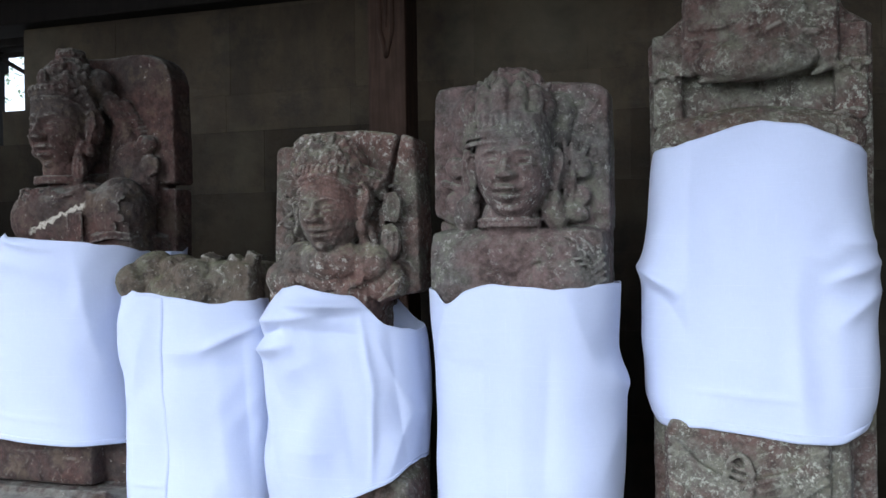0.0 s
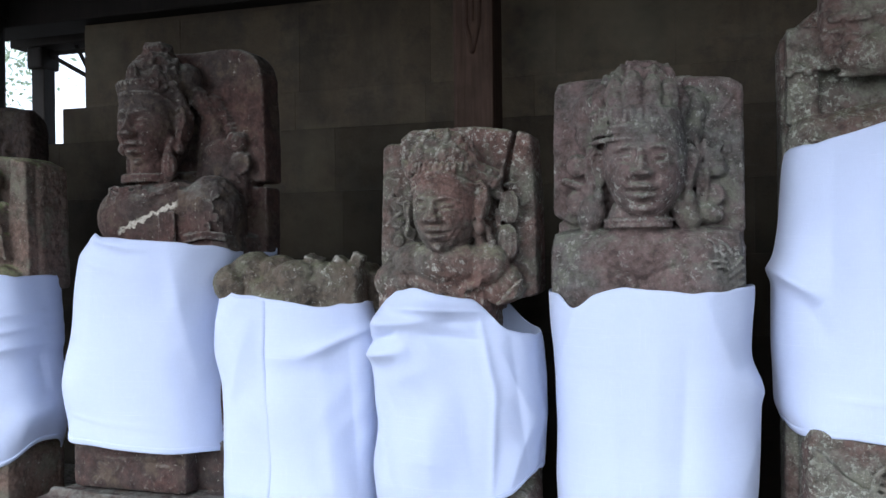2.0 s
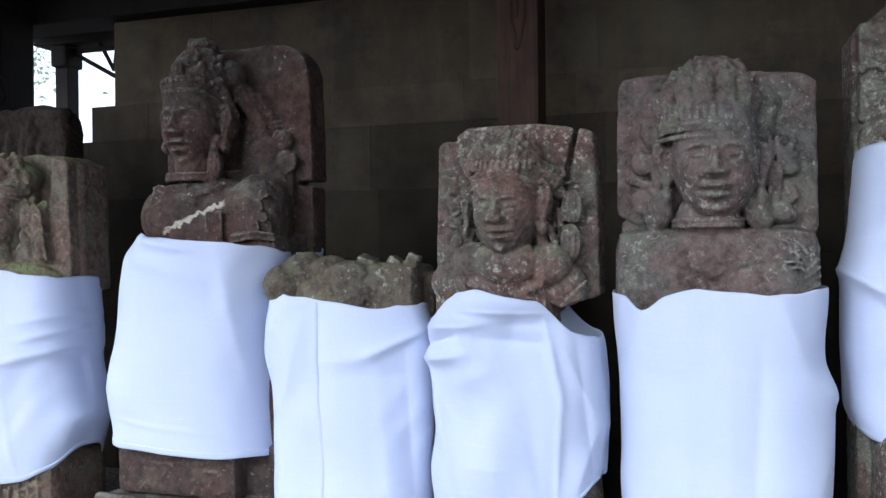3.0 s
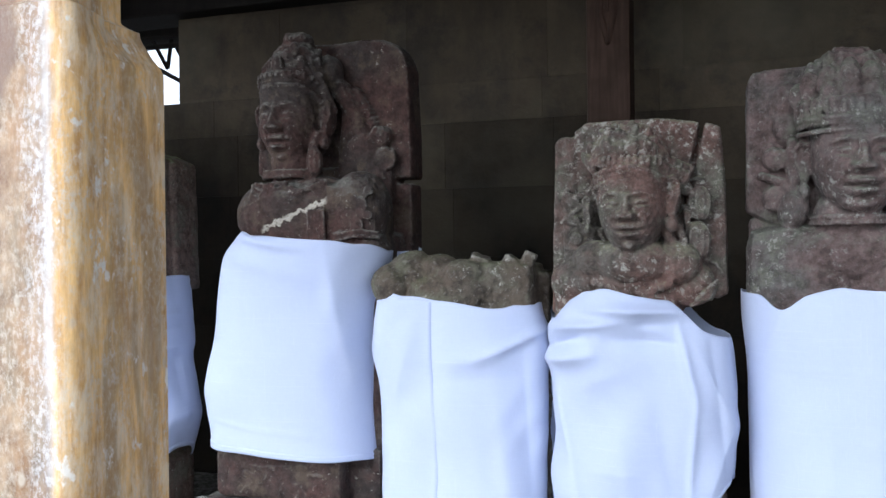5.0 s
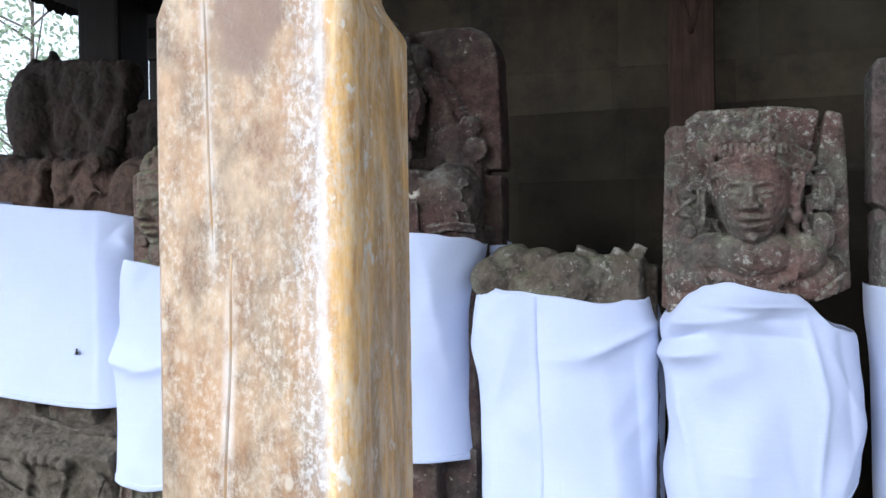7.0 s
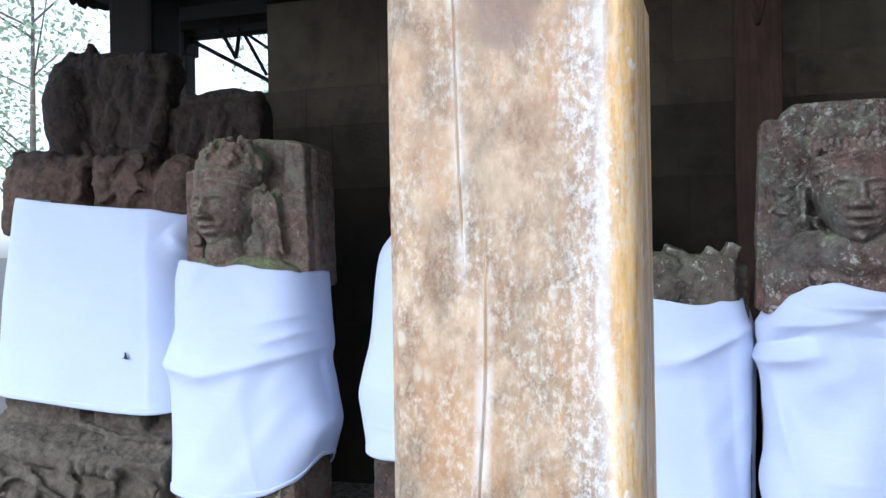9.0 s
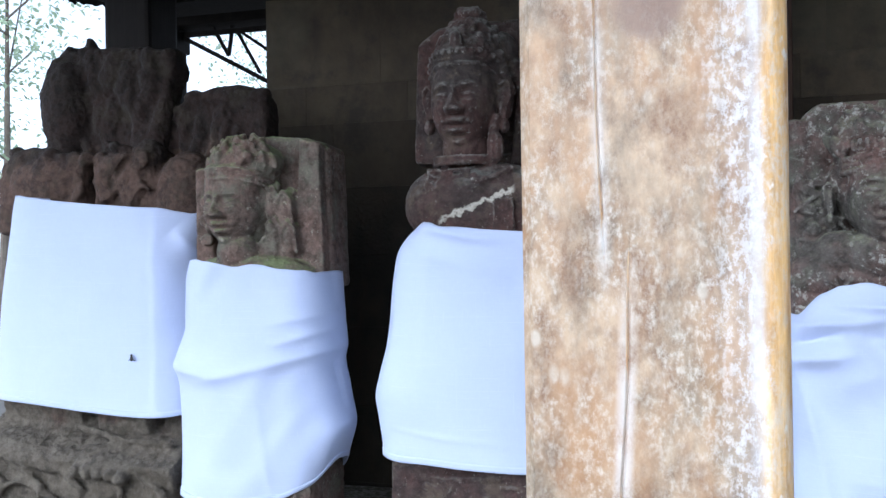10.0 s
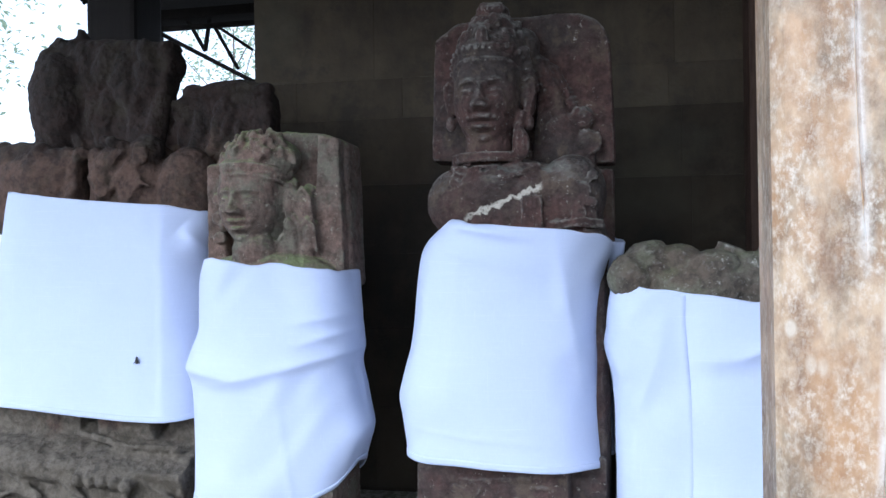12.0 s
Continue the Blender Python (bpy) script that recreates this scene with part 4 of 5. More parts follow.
def statue_c():
    bm, rnd = Mass(), random.Random(3)
    # back slab with a rounded head, cracked across below the curls
    prism(bm, ((-1.991, 1.724), (-1.978, 2.047), (-1.918, 2.088), (-1.809, 2.098), (-1.735, 2.093), (-1.655, 2.099), (-1.592, 2.095), (-1.557, 2.080), (-1.534, 2.055), (-1.519, 2.012), (-1.516, 1.920), (-1.510, 1.705)), 2.235, 2.34, 0.014)
    block(bm, -1.94, -1.515, 2.245, 2.335, 1.35, 1.693, 0.010)
    block(bm, -1.93, -1.56, 2.21, 2.32, 1.64, 1.74, 0.01)
    # head under a stepped crown
    face(bm, -1.818, 2.045, 1.862, 0.172, 0.262, 0.108, -4)
    ball(bm, (-1.81, 2.17, 1.90), (0.080, 0.11, 0.12))
    ball(bm, (-1.812, 2.165, 1.985), (0.095, 0.105, 0.055))
    ball(bm, (-1.81, 2.165, 2.03), (0.066, 0.075, 0.05))
    ball(bm, (-1.808, 2.165, 2.065), (0.046, 0.05, 0.035))
    rope(bm, [(-1.808 + 0.034 * math.sin(a), 2.155 - 0.034 * math.cos(a), 2.09) for a in np.linspace(-2, 2, 12)], 0.010)
    block(bm, -1.838, -1.778, 2.125, 2.19, 2.06, 2.108, 0.008)
    tufts(bm, rnd, (-1.81, 2.165, 1.985), 0.085, 0.09, 0.09, 40, 0.016)
    for dz, r in ((0.0, 0.0075), (0.016, 0.0055)):
        rope(bm, [(-1.816 + 0.09 * math.sin(a), 2.15 - 0.105 * math.cos(a), 1.947 + dz - 0.05 * max(0, abs(a) - 0.6) ** 1.5) for a in np.linspace(-1.7, 1.7, 22)], r)
    for i, a in enumerate(np.linspace(-1.7, 1.7, 19)):
        bead(bm, (-1.815 + 0.096 * math.sin(a), 2.15 - 0.106 * math.cos(a), 1.978 - 0.05 * max(0, abs(a) - 0.6) ** 1.5), 0.0105)
    for i, a in enumerate(np.linspace(-1.5, 1.5, 11)):
        bud(bm, -1.813 + 0.074 * math.sin(a), 2.165 - 0.08 * math.cos(a), 2.006 + rnd.uniform(-0.006, 0.006), 0.016, rnd.uniform(0.018, 0.027), 2)
    for i, a in enumerate(np.linspace(-1.5, 1.5, 8)):
        bud(bm, -1.81 + 0.05 * math.sin(a), 2.165 - 0.054 * math.cos(a), 2.048 + rnd.uniform(-0.006, 0.006), 0.014, rnd.uniform(0.016, 0.023), 2)
    bud(bm, -1.82, 2.058, 2.0, 0.017, 0.03, 3)
    ball(bm, (-1.735, 2.19, 2.0), (0.042, 0.045, 0.05))
    for k in range(8):
        q = k / 7
        scroll(bm, -1.725 + 0.02 * q, 2.10 + 0.05 * q, 1.975 - 0.085 * q, 0.013, 0.0045, 1, k)
    ear(bm, -1.728, 2.12, 1.868, 0.092, 1)
    ear(bm, -1.906, 2.13, 1.868, 0.085, -1)
    rope(bm, [(-1.735, 2.11, 1.82), (-1.742, 2.10, 1.775), (-1.735, 2.10, 1.735)], 0.012, 0.018)
    bud(bm, -1.735, 2.10, 1.745, 0.022, 0.038, 4)
    # long lock falling behind the ear into two curls on the slab
    rope(bm, [(-1.70, 2.19, 1.95), (-1.665, 2.215, 1.89), (-1.645, 2.225, 1.82), (-1.62, 2.225, 1.775), (-1.585, 2.225, 1.75)], 0.036, 0.026)
    rope(bm, [(-1.668, 2.215, 1.94), (-1.632, 2.23, 1.88), (-1.612, 2.23, 1.84)], 0.026, 0.016)
    prism(bm, ((-1.72, 1.70), (-1.70, 1.90), (-1.665, 1.87), (-1.64, 1.79), (-1.585, 1.745), (-1.57, 1.70)), 2.195, 2.26, 0.014)
    scroll(bm, -1.588, 2.205, 1.822, 0.030, 0.008, 1, 2.2)
    scroll(bm, -1.580, 2.20, 1.758, 0.036, 0.009, -1, 0.6)
    ball(bm, (-1.65, 2.215, 1.78), (0.055, 0.03, 0.06))
    # neck, collar, breast and arms
    ball(bm, (-1.818, 2.14, 1.75), (0.062, 0.065, 0.075))
    for z, r in ((1.722, 0.0075), (1.709, 0.009)):
        rope(bm, [(-1.818 + 0.078 * math.sin(a), 2.135 - 0.075 * math.cos(a), z) for a in np.linspace(-1.7, 1.7, 16)], r)
    ball(bm, (-1.77, 2.14, 1.60), (0.20, 0.10, 0.115))
    ball(bm, (-1.885, 2.115, 1.605), (0.088, 0.078, 0.09))
    ball(bm, (-1.81, 2.09, 1.635), (0.10, 0.06, 0.06))
    block(bm, -1.88, -1.64, 2.05, 2.25, 1.45, 1.69, 0.05)
    ball(bm, (-1.615, 2.125, 1.62), (0.085, 0.08, 0.10))
    block(bm, -1.69, -1.54, 2.06, 2.22, 1.50, 1.685, 0.06)
    rope(bm, [(-1.90, 2.075, 1.69), (-1.82, 2.048, 1.672), (-1.74, 2.05, 1.668), (-1.69, 2.065, 1.69)], 0.008)
    for i in range(24):
        q = i / 23
        bead(bm, (-1.905 + 0.21 * q, 2.062 - 0.022 * math.sin(q * 3.1), 1.682 - 0.024 * math.sin(q * 3.1)), 0.0055)
    for i in range(5):
        rope(bm, [(-1.728 + 0.011 * i, 2.040, 1.615), (-1.725 + 0.011 * i, 2.038, 1.525)], 0.0052)
    scroll(bm, -1.706, 2.045, 1.545, 0.014, 0.0045, 1, 1)
    scroll(bm, -1.706, 2.045, 1.575, 0.012, 0.0045, -1, 2)
    for x, z, k, n in ((-1.592, 1.575, 0.022, 1), (-1.582, 1.625, 0.019, -1), (-1.615, 1.645, 0.016, 1), (-1.560, 1.66, 0.014, -1), (-1.563, 1.60, 0.013, 1), (-1.63, 1.60, 0.012, -1)):
        curl(bm, x, 2.052, z, k, 0.005, n, z * 29, 1.5)
    for dz in (0, 0.013):
        rope(bm, [(-1.66, 2.058, 1.535 + dz), (-1.60, 2.045, 1.546 + dz), (-1.54, 2.062, 1.54 + dz)], 0.0065)
    relief(bm, rnd, -1.90, -1.76, 2.043, 1.62, 1.69, 22, 0.004)
    block(bm, -1.93, -1.53, 2.06, 2.30, 1.40, 1.56, 0.05)
    # lower body with folded cloth carving, and the seat
    foot = Mass()
    block(foot, -1.94, -1.515, 2.245, 2.335, 0.6, 1.40, 0.012)
    block(foot, -1.93, -1.53, 2.06, 2.30, 0.62, 1.45, 0.05)
    block(bm, -1.985, -1.62, 1.99, 2.32, 0.86, 1.0, 0.025)
    block(bm, -1.65, -1.535, 2.05, 2.32, 0.86, 1.0, 0.02)
    for i in range(5):
        rope(bm, [(-1.96 + 0.07 * i, 1.996, 1.0), (-1.945 + 0.07 * i, 1.994, 0.94), (-1.96 + 0.07 * i, 1.996, 0.88)], 0.007)
    rope(bm, [(-1.97, 1.996, 0.965), (-1.85, 1.992, 0.945), (-1.72, 1.992, 0.955), (-1.64, 1.996, 0.975)], 0.007)
    relief(bm, rnd, -1.95, -1.64, 1.991, 0.885, 0.965, 16, 0.0045)
    rope(foot, [(-1.99, 1.93, 0.868), (-1.7, 1.915, 0.862), (-1.53, 1.93, 0.866)], 0.014)
    block(foot, -2.03, -1.49, 1.86, 2.4, 0.6, 0.858, 0.02)
    return carve("stone_statue", bm, stone_red, 0.0035, 0.0045, 0.003, "red-brown stone statue with a cracked round-topped back slab", foot)


def statue_d():
    bm, rnd = Mass(), random.Random(4)
    block(bm, -1.512, -1.125, 1.985, 2.17, 1.30, 1.475, 0.03)
    block(bm, -1.15, -1.10, 2.07, 2.2, 0.62, 1.45, 0.01)
    ball(bm, (-1.44, 2.03, 1.475), (0.05, 0.05, 0.03), (0, -15, 0))
    ball(bm, (-1.37, 2.04, 1.47), (0.05, 0.05, 0.028))
    turned(bm, (-1.265, 2.03, 1.468), (0.045, 0.06, 0.05), (10, 20, 15))
    ball(bm, (-1.30, 2.0, 1.45), (0.06, 0.045, 0.035))
    turned(bm, (-1.142, 2.03, 1.475), (0.03, 0.05, 0.05), (0, 25, 10))
    turned(bm, (-1.175, 2.02, 1.46), (0.06, 0.05, 0.045), (0, 35, 0))
    ball(bm, (-1.48, 2.0, 1.42), (0.05, 0.045, 0.05))
    ball(bm, (-1.33, 1.985, 1.40), (0.1, 0.03, 0.05))
    relief(bm, rnd, -1.46, -1.18, 1.986, 1.415, 1.45, 12, 0.006)
    block(bm, -1.48, -1.12, 1.995, 2.17, 0.6, 1.34, 0.05)
    return carve("stone_statue", bm, stone_grey, 0.0042, 0.010, 0.005, "headless mossy stone torso with a broken top")


def statue_b():
    bm, rnd = Mass(), random.Random(2)
    # round-topped slab with a smooth raised strip along one edge
    prism(bm, ((-2.545, 1.40), (-2.55, 1.70), (-2.52, 1.755), (-2.44, 1.79), (-2.34, 1.803), (-2.24, 1.792), (-2.175, 1.765), (-2.165, 1.40)), 2.085, 2.21, 0.014)
    prism(bm, ((-2.245, 1.40), (-2.248, 1.60), (-2.238, 1.785), (-2.185, 1.772), (-2.172, 1.40)), 2.045, 2.16, 0.008)
    block(bm, -2.545, -2.49, 2.05, 2.16, 1.40, 1.72, 0.012)
    face(bm, -2.402, 1.942, 1.612, 0.165, 0.222, 0.105, -8)
    ball(bm, (-2.39, 2.06, 1.63), (0.095, 0.075, 0.14))
    ball(bm, (-2.385, 2.045, 1.725), (0.10, 0.08, 0.06))
    for z in (1.682, 1.696, 1.708):
        rope(bm, [(-2.398 + 0.088 * math.sin(a), 2.035 - 0.09 * math.cos(a), z - 0.02 * max(0, math.sin(a)) ** 2) for a in np.linspace(-1.6, 1.6, 16)], 0.0055)
    tufts(bm, rnd, (-2.385, 2.045, 1.725), 0.10, 0.082, 0.06, 50, 0.017)
    for k in range(6):
        scroll(bm, -2.325 + 0.008 * k, 2.0 + 0.012 * k, 1.735 - 0.024 * k, 0.013, 0.0045, 1, k)
    ear(bm, -2.312, 2.01, 1.62, 0.082, 1)
    ear(bm, -2.475, 2.02, 1.62, 0.08, -1)
    # tall rounded locks beside the face
    for x, z, w, h in ((-2.295, 1.525, 0.024, 0.065), (-2.268, 1.60, 0.022, 0.055), (-2.256, 1.525, 0.02, 0.05), (-2.318, 1.49, 0.026, 0.05)):
        ball(bm, (x, 2.04, z), (w, 0.035, h))
        rope(bm, [(x - w, 2.02, z - h * 0.6), (x - w * 0.8, 2.012, z + h * 0.5), (x, 2.01, z + h * 0.9), (x + w * 0.8, 2.012, z + h * 0.5), (x + w, 2.02, z - h * 0.6)], 0.005)
    scroll(bm, -2.248, 2.04, 1.49, 0.016, 0.0055, 1, 1)
    scroll(bm, -2.262, 2.04, 1.645, 0.015, 0.0055, -1, 2)
    for x, z, n in ((-2.505, 1.63, -1), (-2.51, 1.58, 1), (-2.50, 1.53, -1)):
        scroll(bm, x, 2.035, z, 0.017, 0.006, n, z * 19)
    ball(bm, (-2.395, 2.02, 1.49), (0.06, 0.06, 0.07))
    ball(bm, (-2.37, 2.04, 1.43), (0.18, 0.09, 0.065))
    block(bm, -2.53, -2.19, 2.0, 2.2, 1.36, 1.44, 0.03)
    for i in range(10):
        rope(bm, [(-2.52 + 0.033 * i, 1.962, 0.93), (-2.515 + 0.033 * i, 1.958, 0.86), (-2.525 + 0.034 * i, 1.962, 0.79)], 0.006)
    relief(bm, rnd, -2.50, -2.22, 1.962, 0.8, 0.89, 12, 0.006)
    block(bm, -2.535, -2.18, 1.965, 2.2, 0.6, 0.95, 0.03)
    foot = Mass()
    block(foot, -2.52, -2.19, 2.0, 2.2, 0.6, 1.42, 0.05)
    return carve("stone_statue", bm, stone_brown, 0.0036, 0.006, 0.0034, "brown stone head on a mossy round-topped slab", foot)


def statue_g():
    bm, rnd = Mass(), random.Random(7)
    foot = Mass()
    block(foot, -0.135, 0.36, 2.17, 2.34, 0.6, 1.64, 0.015)
    block(foot, -0.09, 0.30, 2.06, 2.25, 0.62, 1.60, 0.05)
    block(foot, -0.10, 0.25, 2.04, 2.25, 0.6, 0.84, 0.05)
    block(bm, -0.135, 0.36, 2.17, 2.34, 1.6, 1.9, 0.015)
    prism(bm, ((-0.135, 1.85), (-0.137, 1.985), (-0.09, 2.02), (-0.045, 2.06), (-0.02, 2.16), (0.02, 2.22), (0.25, 2.22), (0.285, 2.10), (0.30, 2.04), (0.362, 2.0), (0.36, 1.85)), 2.17, 2.34, 0.012)
    block(bm, -0.055, 0.285, 2.10, 2.2, 1.90, 2.10, 0.03)
    ball(bm, (0.11, 2.13, 2.04), (0.155, 0.06, 0.14))
    for i in range(70):
        x, z = rnd.uniform(-0.05, 0.26), rnd.uniform(1.88, 2.18)
        ball(bm, (x, 2.075 + 1.6 * (x - 0.11) ** 2 + 1.2 * (z - 2.0) ** 2, z), (rnd.uniform(0.015, 0.035), 0.014, rnd.uniform(0.006, 0.013)), (0, rnd.uniform(-30, 30), 0))
    ball(bm, (0.10, 2.10, 1.92), (0.14, 0.05, 0.05))
    for s, x in ((-1, -0.09), (1, 0.31)):
        block(bm, x - 0.035, x + 0.035, 2.13, 2.2, 1.78, 2.0, 0.012)
        curl(bm, x, 2.13, 1.85, 0.025, 0.010, s)
        curl(bm, x, 2.13, 1.92, 0.022, 0.009, -s)
        for i in range(4):
            bead(bm, (x + 0.02 * (i - 1.5), 2.12, 1.895 + 0.01 * (i % 2)), 0.012)
    ball(bm, (0.105, 2.14, 1.74), (0.23, 0.09, 0.08))
    ball(bm, (-0.06, 2.14, 1.74), (0.07, 0.06, 0.06))
    ball(bm, (0.27, 2.14, 1.74), (0.07, 0.06, 0.06))
    relief(bm, rnd, -0.1, 0.3, 2.075, 1.72, 1.79, 12, 0.006)
    block(bm, -0.09, 0.30, 2.06, 2.25, 1.55, 1.72, 0.05)
    block(bm, -0.135, 0.36, 2.17, 2.30, 0.8, 1.12, 0.015)
    block(bm, -0.105, 0.255, 2.03, 2.25, 0.76, 1.12, 0.05)
    # belt of crossing bands with a looped knot
    for i in range(4):
        rope(bm, [(-0.085, 2.026, 1.065 - 0.024 * i), (-0.03, 2.020, 1.01 - 0.022 * i), (0.05, 2.016, 0.965 - 0.017 * i)], 0.009)
        rope(bm, [(0.235, 2.026, 1.055 - 0.022 * i), (0.17, 2.020, 1.005 - 0.02 * i), (0.075, 2.016, 0.975 - 0.02 * i)], 0.009)
    for i in range(9):
        bead(bm, (0.235 - 0.017 * i, 2.020, 1.035 - 0.0095 * i), 0.009)
        bead(bm, (-0.09 + 0.014 * i, 2.020, 1.04 - 0.009 * i), 0.009)
    rope(bm, [(0.055 + 0.028 * math.cos(a), 2.012, 0.985 + 0.055 * math.sin(a)) for a in np.linspace(0, 6.28, 22)], 0.009)
    for i in range(4):
        rope(bm, [(0.038, 2.014, 0.962 + 0.018 * i), (0.072, 2.014, 0.95 + 0.018 * i)], 0.0065)
    rope(bm, [(0.02, 2.026, 0.925), (0.055, 2.018, 0.905), (0.10, 2.026, 0.92)], 0.011)
    rope(bm, [(0.05, 2.026, 0.90), (0.03, 2.026, 0.80), (0.02, 2.026, 0.7)], 0.008)
    rope(bm, [(0.07, 2.026, 0.90), (0.09, 2.026, 0.80), (0.10, 2.026, 0.7)], 0.008)
    return carve("stone_statue", bm, stone_lichen, 0.0042, 0.004, 0.0026, "tall lichen-covered stone relief with a broken head", foot)


def statue_a():
    bm, rnd = Mass(), random.Random(1)
    # ragged head mass, flat across the top with one horn, furrowed from top to bottom
    prism(bm, ((-3.29, 1.66), (-3.31, 1.86), (-3.322, 1.97), (-3.298, 2.10), (-3.255, 2.155), (-3.225, 2.19), (-3.20, 2.158), (-3.06, 2.162), (-2.95, 2.15), (-2.845, 2.128), (-2.828, 2.08), (-2.862, 1.975), (-2.91, 1.66)), 2.40, 2.50, 0.02)
    ball(bm, (-3.225, 2.40, 1.97), (0.085, 0.075, 0.16), (0, -4, 0))
    ball(bm, (-3.255, 2.41, 2.05), (0.05, 0.06, 0.09))
    for i in range(15):
        k = i / 14
        x = -3.18 + 0.285 * k
        h = rnd.uniform(0.10, 0.19)
        ball(bm, (x, 2.428 + rnd.uniform(-0.008, 0.012), 1.95 + rnd.uniform(-0.08, 0.10)), (rnd.uniform(0.02, 0.036), 0.04, h), (0, rnd.uniform(-14, 14), 0))
    for i in range(22):
        x, z = rnd.uniform(-3.28, -2.90), rnd.uniform(1.83, 2.12)
        ball(bm, (x, 2.405, z), (rnd.uniform(0.02, 0.045), 0.03, rnd.uniform(0.03, 0.08)), (0, rnd.uniform(-35, 35), 0))
    for i in range(12):
        k = i / 11
        ball(bm, (-3.20 + 0.34 * k, 2.45, 2.15 - 0.025 * k + rnd.uniform(-0.008, 0.01)), (0.022, 0.06, 0.016), (0, rnd.uniform(-30, 30), 0))
    # shoulder ledge and two breast panels parted by a deep upright crack
    prism(bm, ((-3.42, 1.56), (-3.415, 1.73), (-3.37, 1.82), (-3.30, 1.845), (-3.16, 1.815), (-3.085, 1.805), (-3.082, 1.56)), 2.29, 2.6, 0.03)
    prism(bm, ((-3.062, 1.56), (-3.06, 1.80), (-2.98, 1.81), (-2.90, 1.835), (-2.84, 1.80), (-2.83, 1.56)), 2.30, 2.6, 0.028)
    ball(bm, (-3.24, 2.31, 1.72), (0.13, 0.05, 0.08))
    ball(bm, (-3.0, 2.31, 1.72), (0.05, 0.04, 0.08))
    ball(bm, (-2.915, 2.32, 1.70), (0.055, 0.045, 0.08))
    ball(bm, (-2.76, 2.37, 1.66), (0.10, 0.10, 0.15))
    ball(bm, (-2.88, 2.34, 1.80), (0.05, 0.05, 0.045))
    rope(bm, [(-3.14, 2.30, 1.60), (-3.11, 2.285, 1.66), (-3.09, 2.29, 1.70)], 0.012)
    rope(bm, [(-3.05, 2.30, 1.72), (-3.0, 2.28, 1.66), (-2.95, 2.285, 1.70)], 0.010)
    for i in range(30):
        ball(bm, (rnd.uniform(-3.40, -2.82), rnd.uniform(2.29, 2.33), rnd.uniform(1.76, 1.83)), (rnd.uniform(0.012, 0.026), 0.022, rnd.uniform(0.01, 0.02)), (0, rnd.uniform(-40, 40), 0))
    relief(bm, rnd, -2.98, -2.86, 2.285, 1.62, 1.78, 12, 0.008)
    # leg stumps, anklet, feet with toes and the carved base below the cloth
    block(bm, -2.92, -2.755, 2.13, 2.4, 0.985, 1.12, 0.012)
    block(bm, -2.735, -2.63, 2.17, 2.4, 0.98, 1.10, 0.012)
    turned(bm, (-3.12, 2.22, 1.03), (0.26, 0.16, 0.10), (15, 8, 5))
    rope(bm, [(-2.97, 2.11, 1.005), (-2.80, 2.09, 0.976), (-2.66, 2.10, 0.97)], 0.011)
    turned(bm, (-2.95, 2.14, 0.935), (0.66, 0.2, 0.09), (28, 3, 0))
    ball(bm, (-3.08, 2.10, 0.935), (0.16, 0.08, 0.04), (20, 12, 0))
    ball(bm, (-2.84, 2.08, 0.925), (0.09, 0.07, 0.035), (20, 8, 0))
    for i in range(5):
        ball(bm, (-2.90 + 0.034 * i, 2.025, 0.905 - 0.004 * i), (0.016, 0.03, 0.02))
    for i in range(5):
        rope(bm, [(-3.25 + 0.13 * i, 2.05, 0.90), (-3.16 + 0.13 * i, 2.03, 0.85), (-3.18 + 0.13 * i, 2.028, 0.78)], 0.012, 0.008)
    rope(bm, [(-3.3, 2.045, 0.80), (-3.1, 2.03, 0.86), (-2.95, 2.03, 0.80), (-2.85, 2.03, 0.76)], 0.010)
    block(bm, -3.3, -2.62, 2.05, 2.7, 0.6, 0.89, 0.04)
    relief(bm, rnd, -3.25, -2.7, 2.048, 0.72, 0.86, 12, 0.008)
    foot = Mass()
    block(foot, -3.30, -2.68, 2.34, 2.7, 0.8, 1.66, 0.05)
    block(foot, -3.14, -2.64, 2.24, 2.6, 0.62, 1.2, 0.04)
    return carve("stone_statue", bm, stone_dark, 0.007, 0.018, 0.006, "eroded dark red stone figure with a ragged top", foot)


def statue_behind():
    bm, rnd = Mass(), random.Random(8)
    prism(bm, ((-2.94, 1.50), (-2.90, 1.86), (-2.86, 1.955), (-2.80, 1.985), (-2.745, 2.012), (-2.68, 2.018), (-2.63, 2.022), (-2.565, 2.005), (-2.535, 1.965), (-2.53, 1.50)), 2.44, 2.54, 0.02)
    block(bm, -2.80, -2.56, 2.45, 2.54, 0.6, 1.55, 0.03)
    for i in range(14):
        k = i / 13
        ball(bm, (-2.87 + 0.32 * k, 2.455, 1.955 + 0.05 * math.sin(k * 2.2) + rnd.uniform(-0.02, 0.01)), (0.026, 0.03, 0.02), (0, rnd.uniform(-30, 30), 0))
    for i in range(10):
        ball(bm, (rnd.uniform(-2.86, -2.58), 2.44, rnd.uniform(1.76, 1.94)), (0.018, 0.02, 0.05), (0, rnd.uniform(-25, 25), 0))
    relief(bm, rnd, -2.85, -2.6, 2.436, 1.74, 1.92, 12, 0.010)
    return carve("stone_statue", bm, stone_dark, 0.006, 0.014, 0.005, "dark ragged stone fragment standing behind the row")


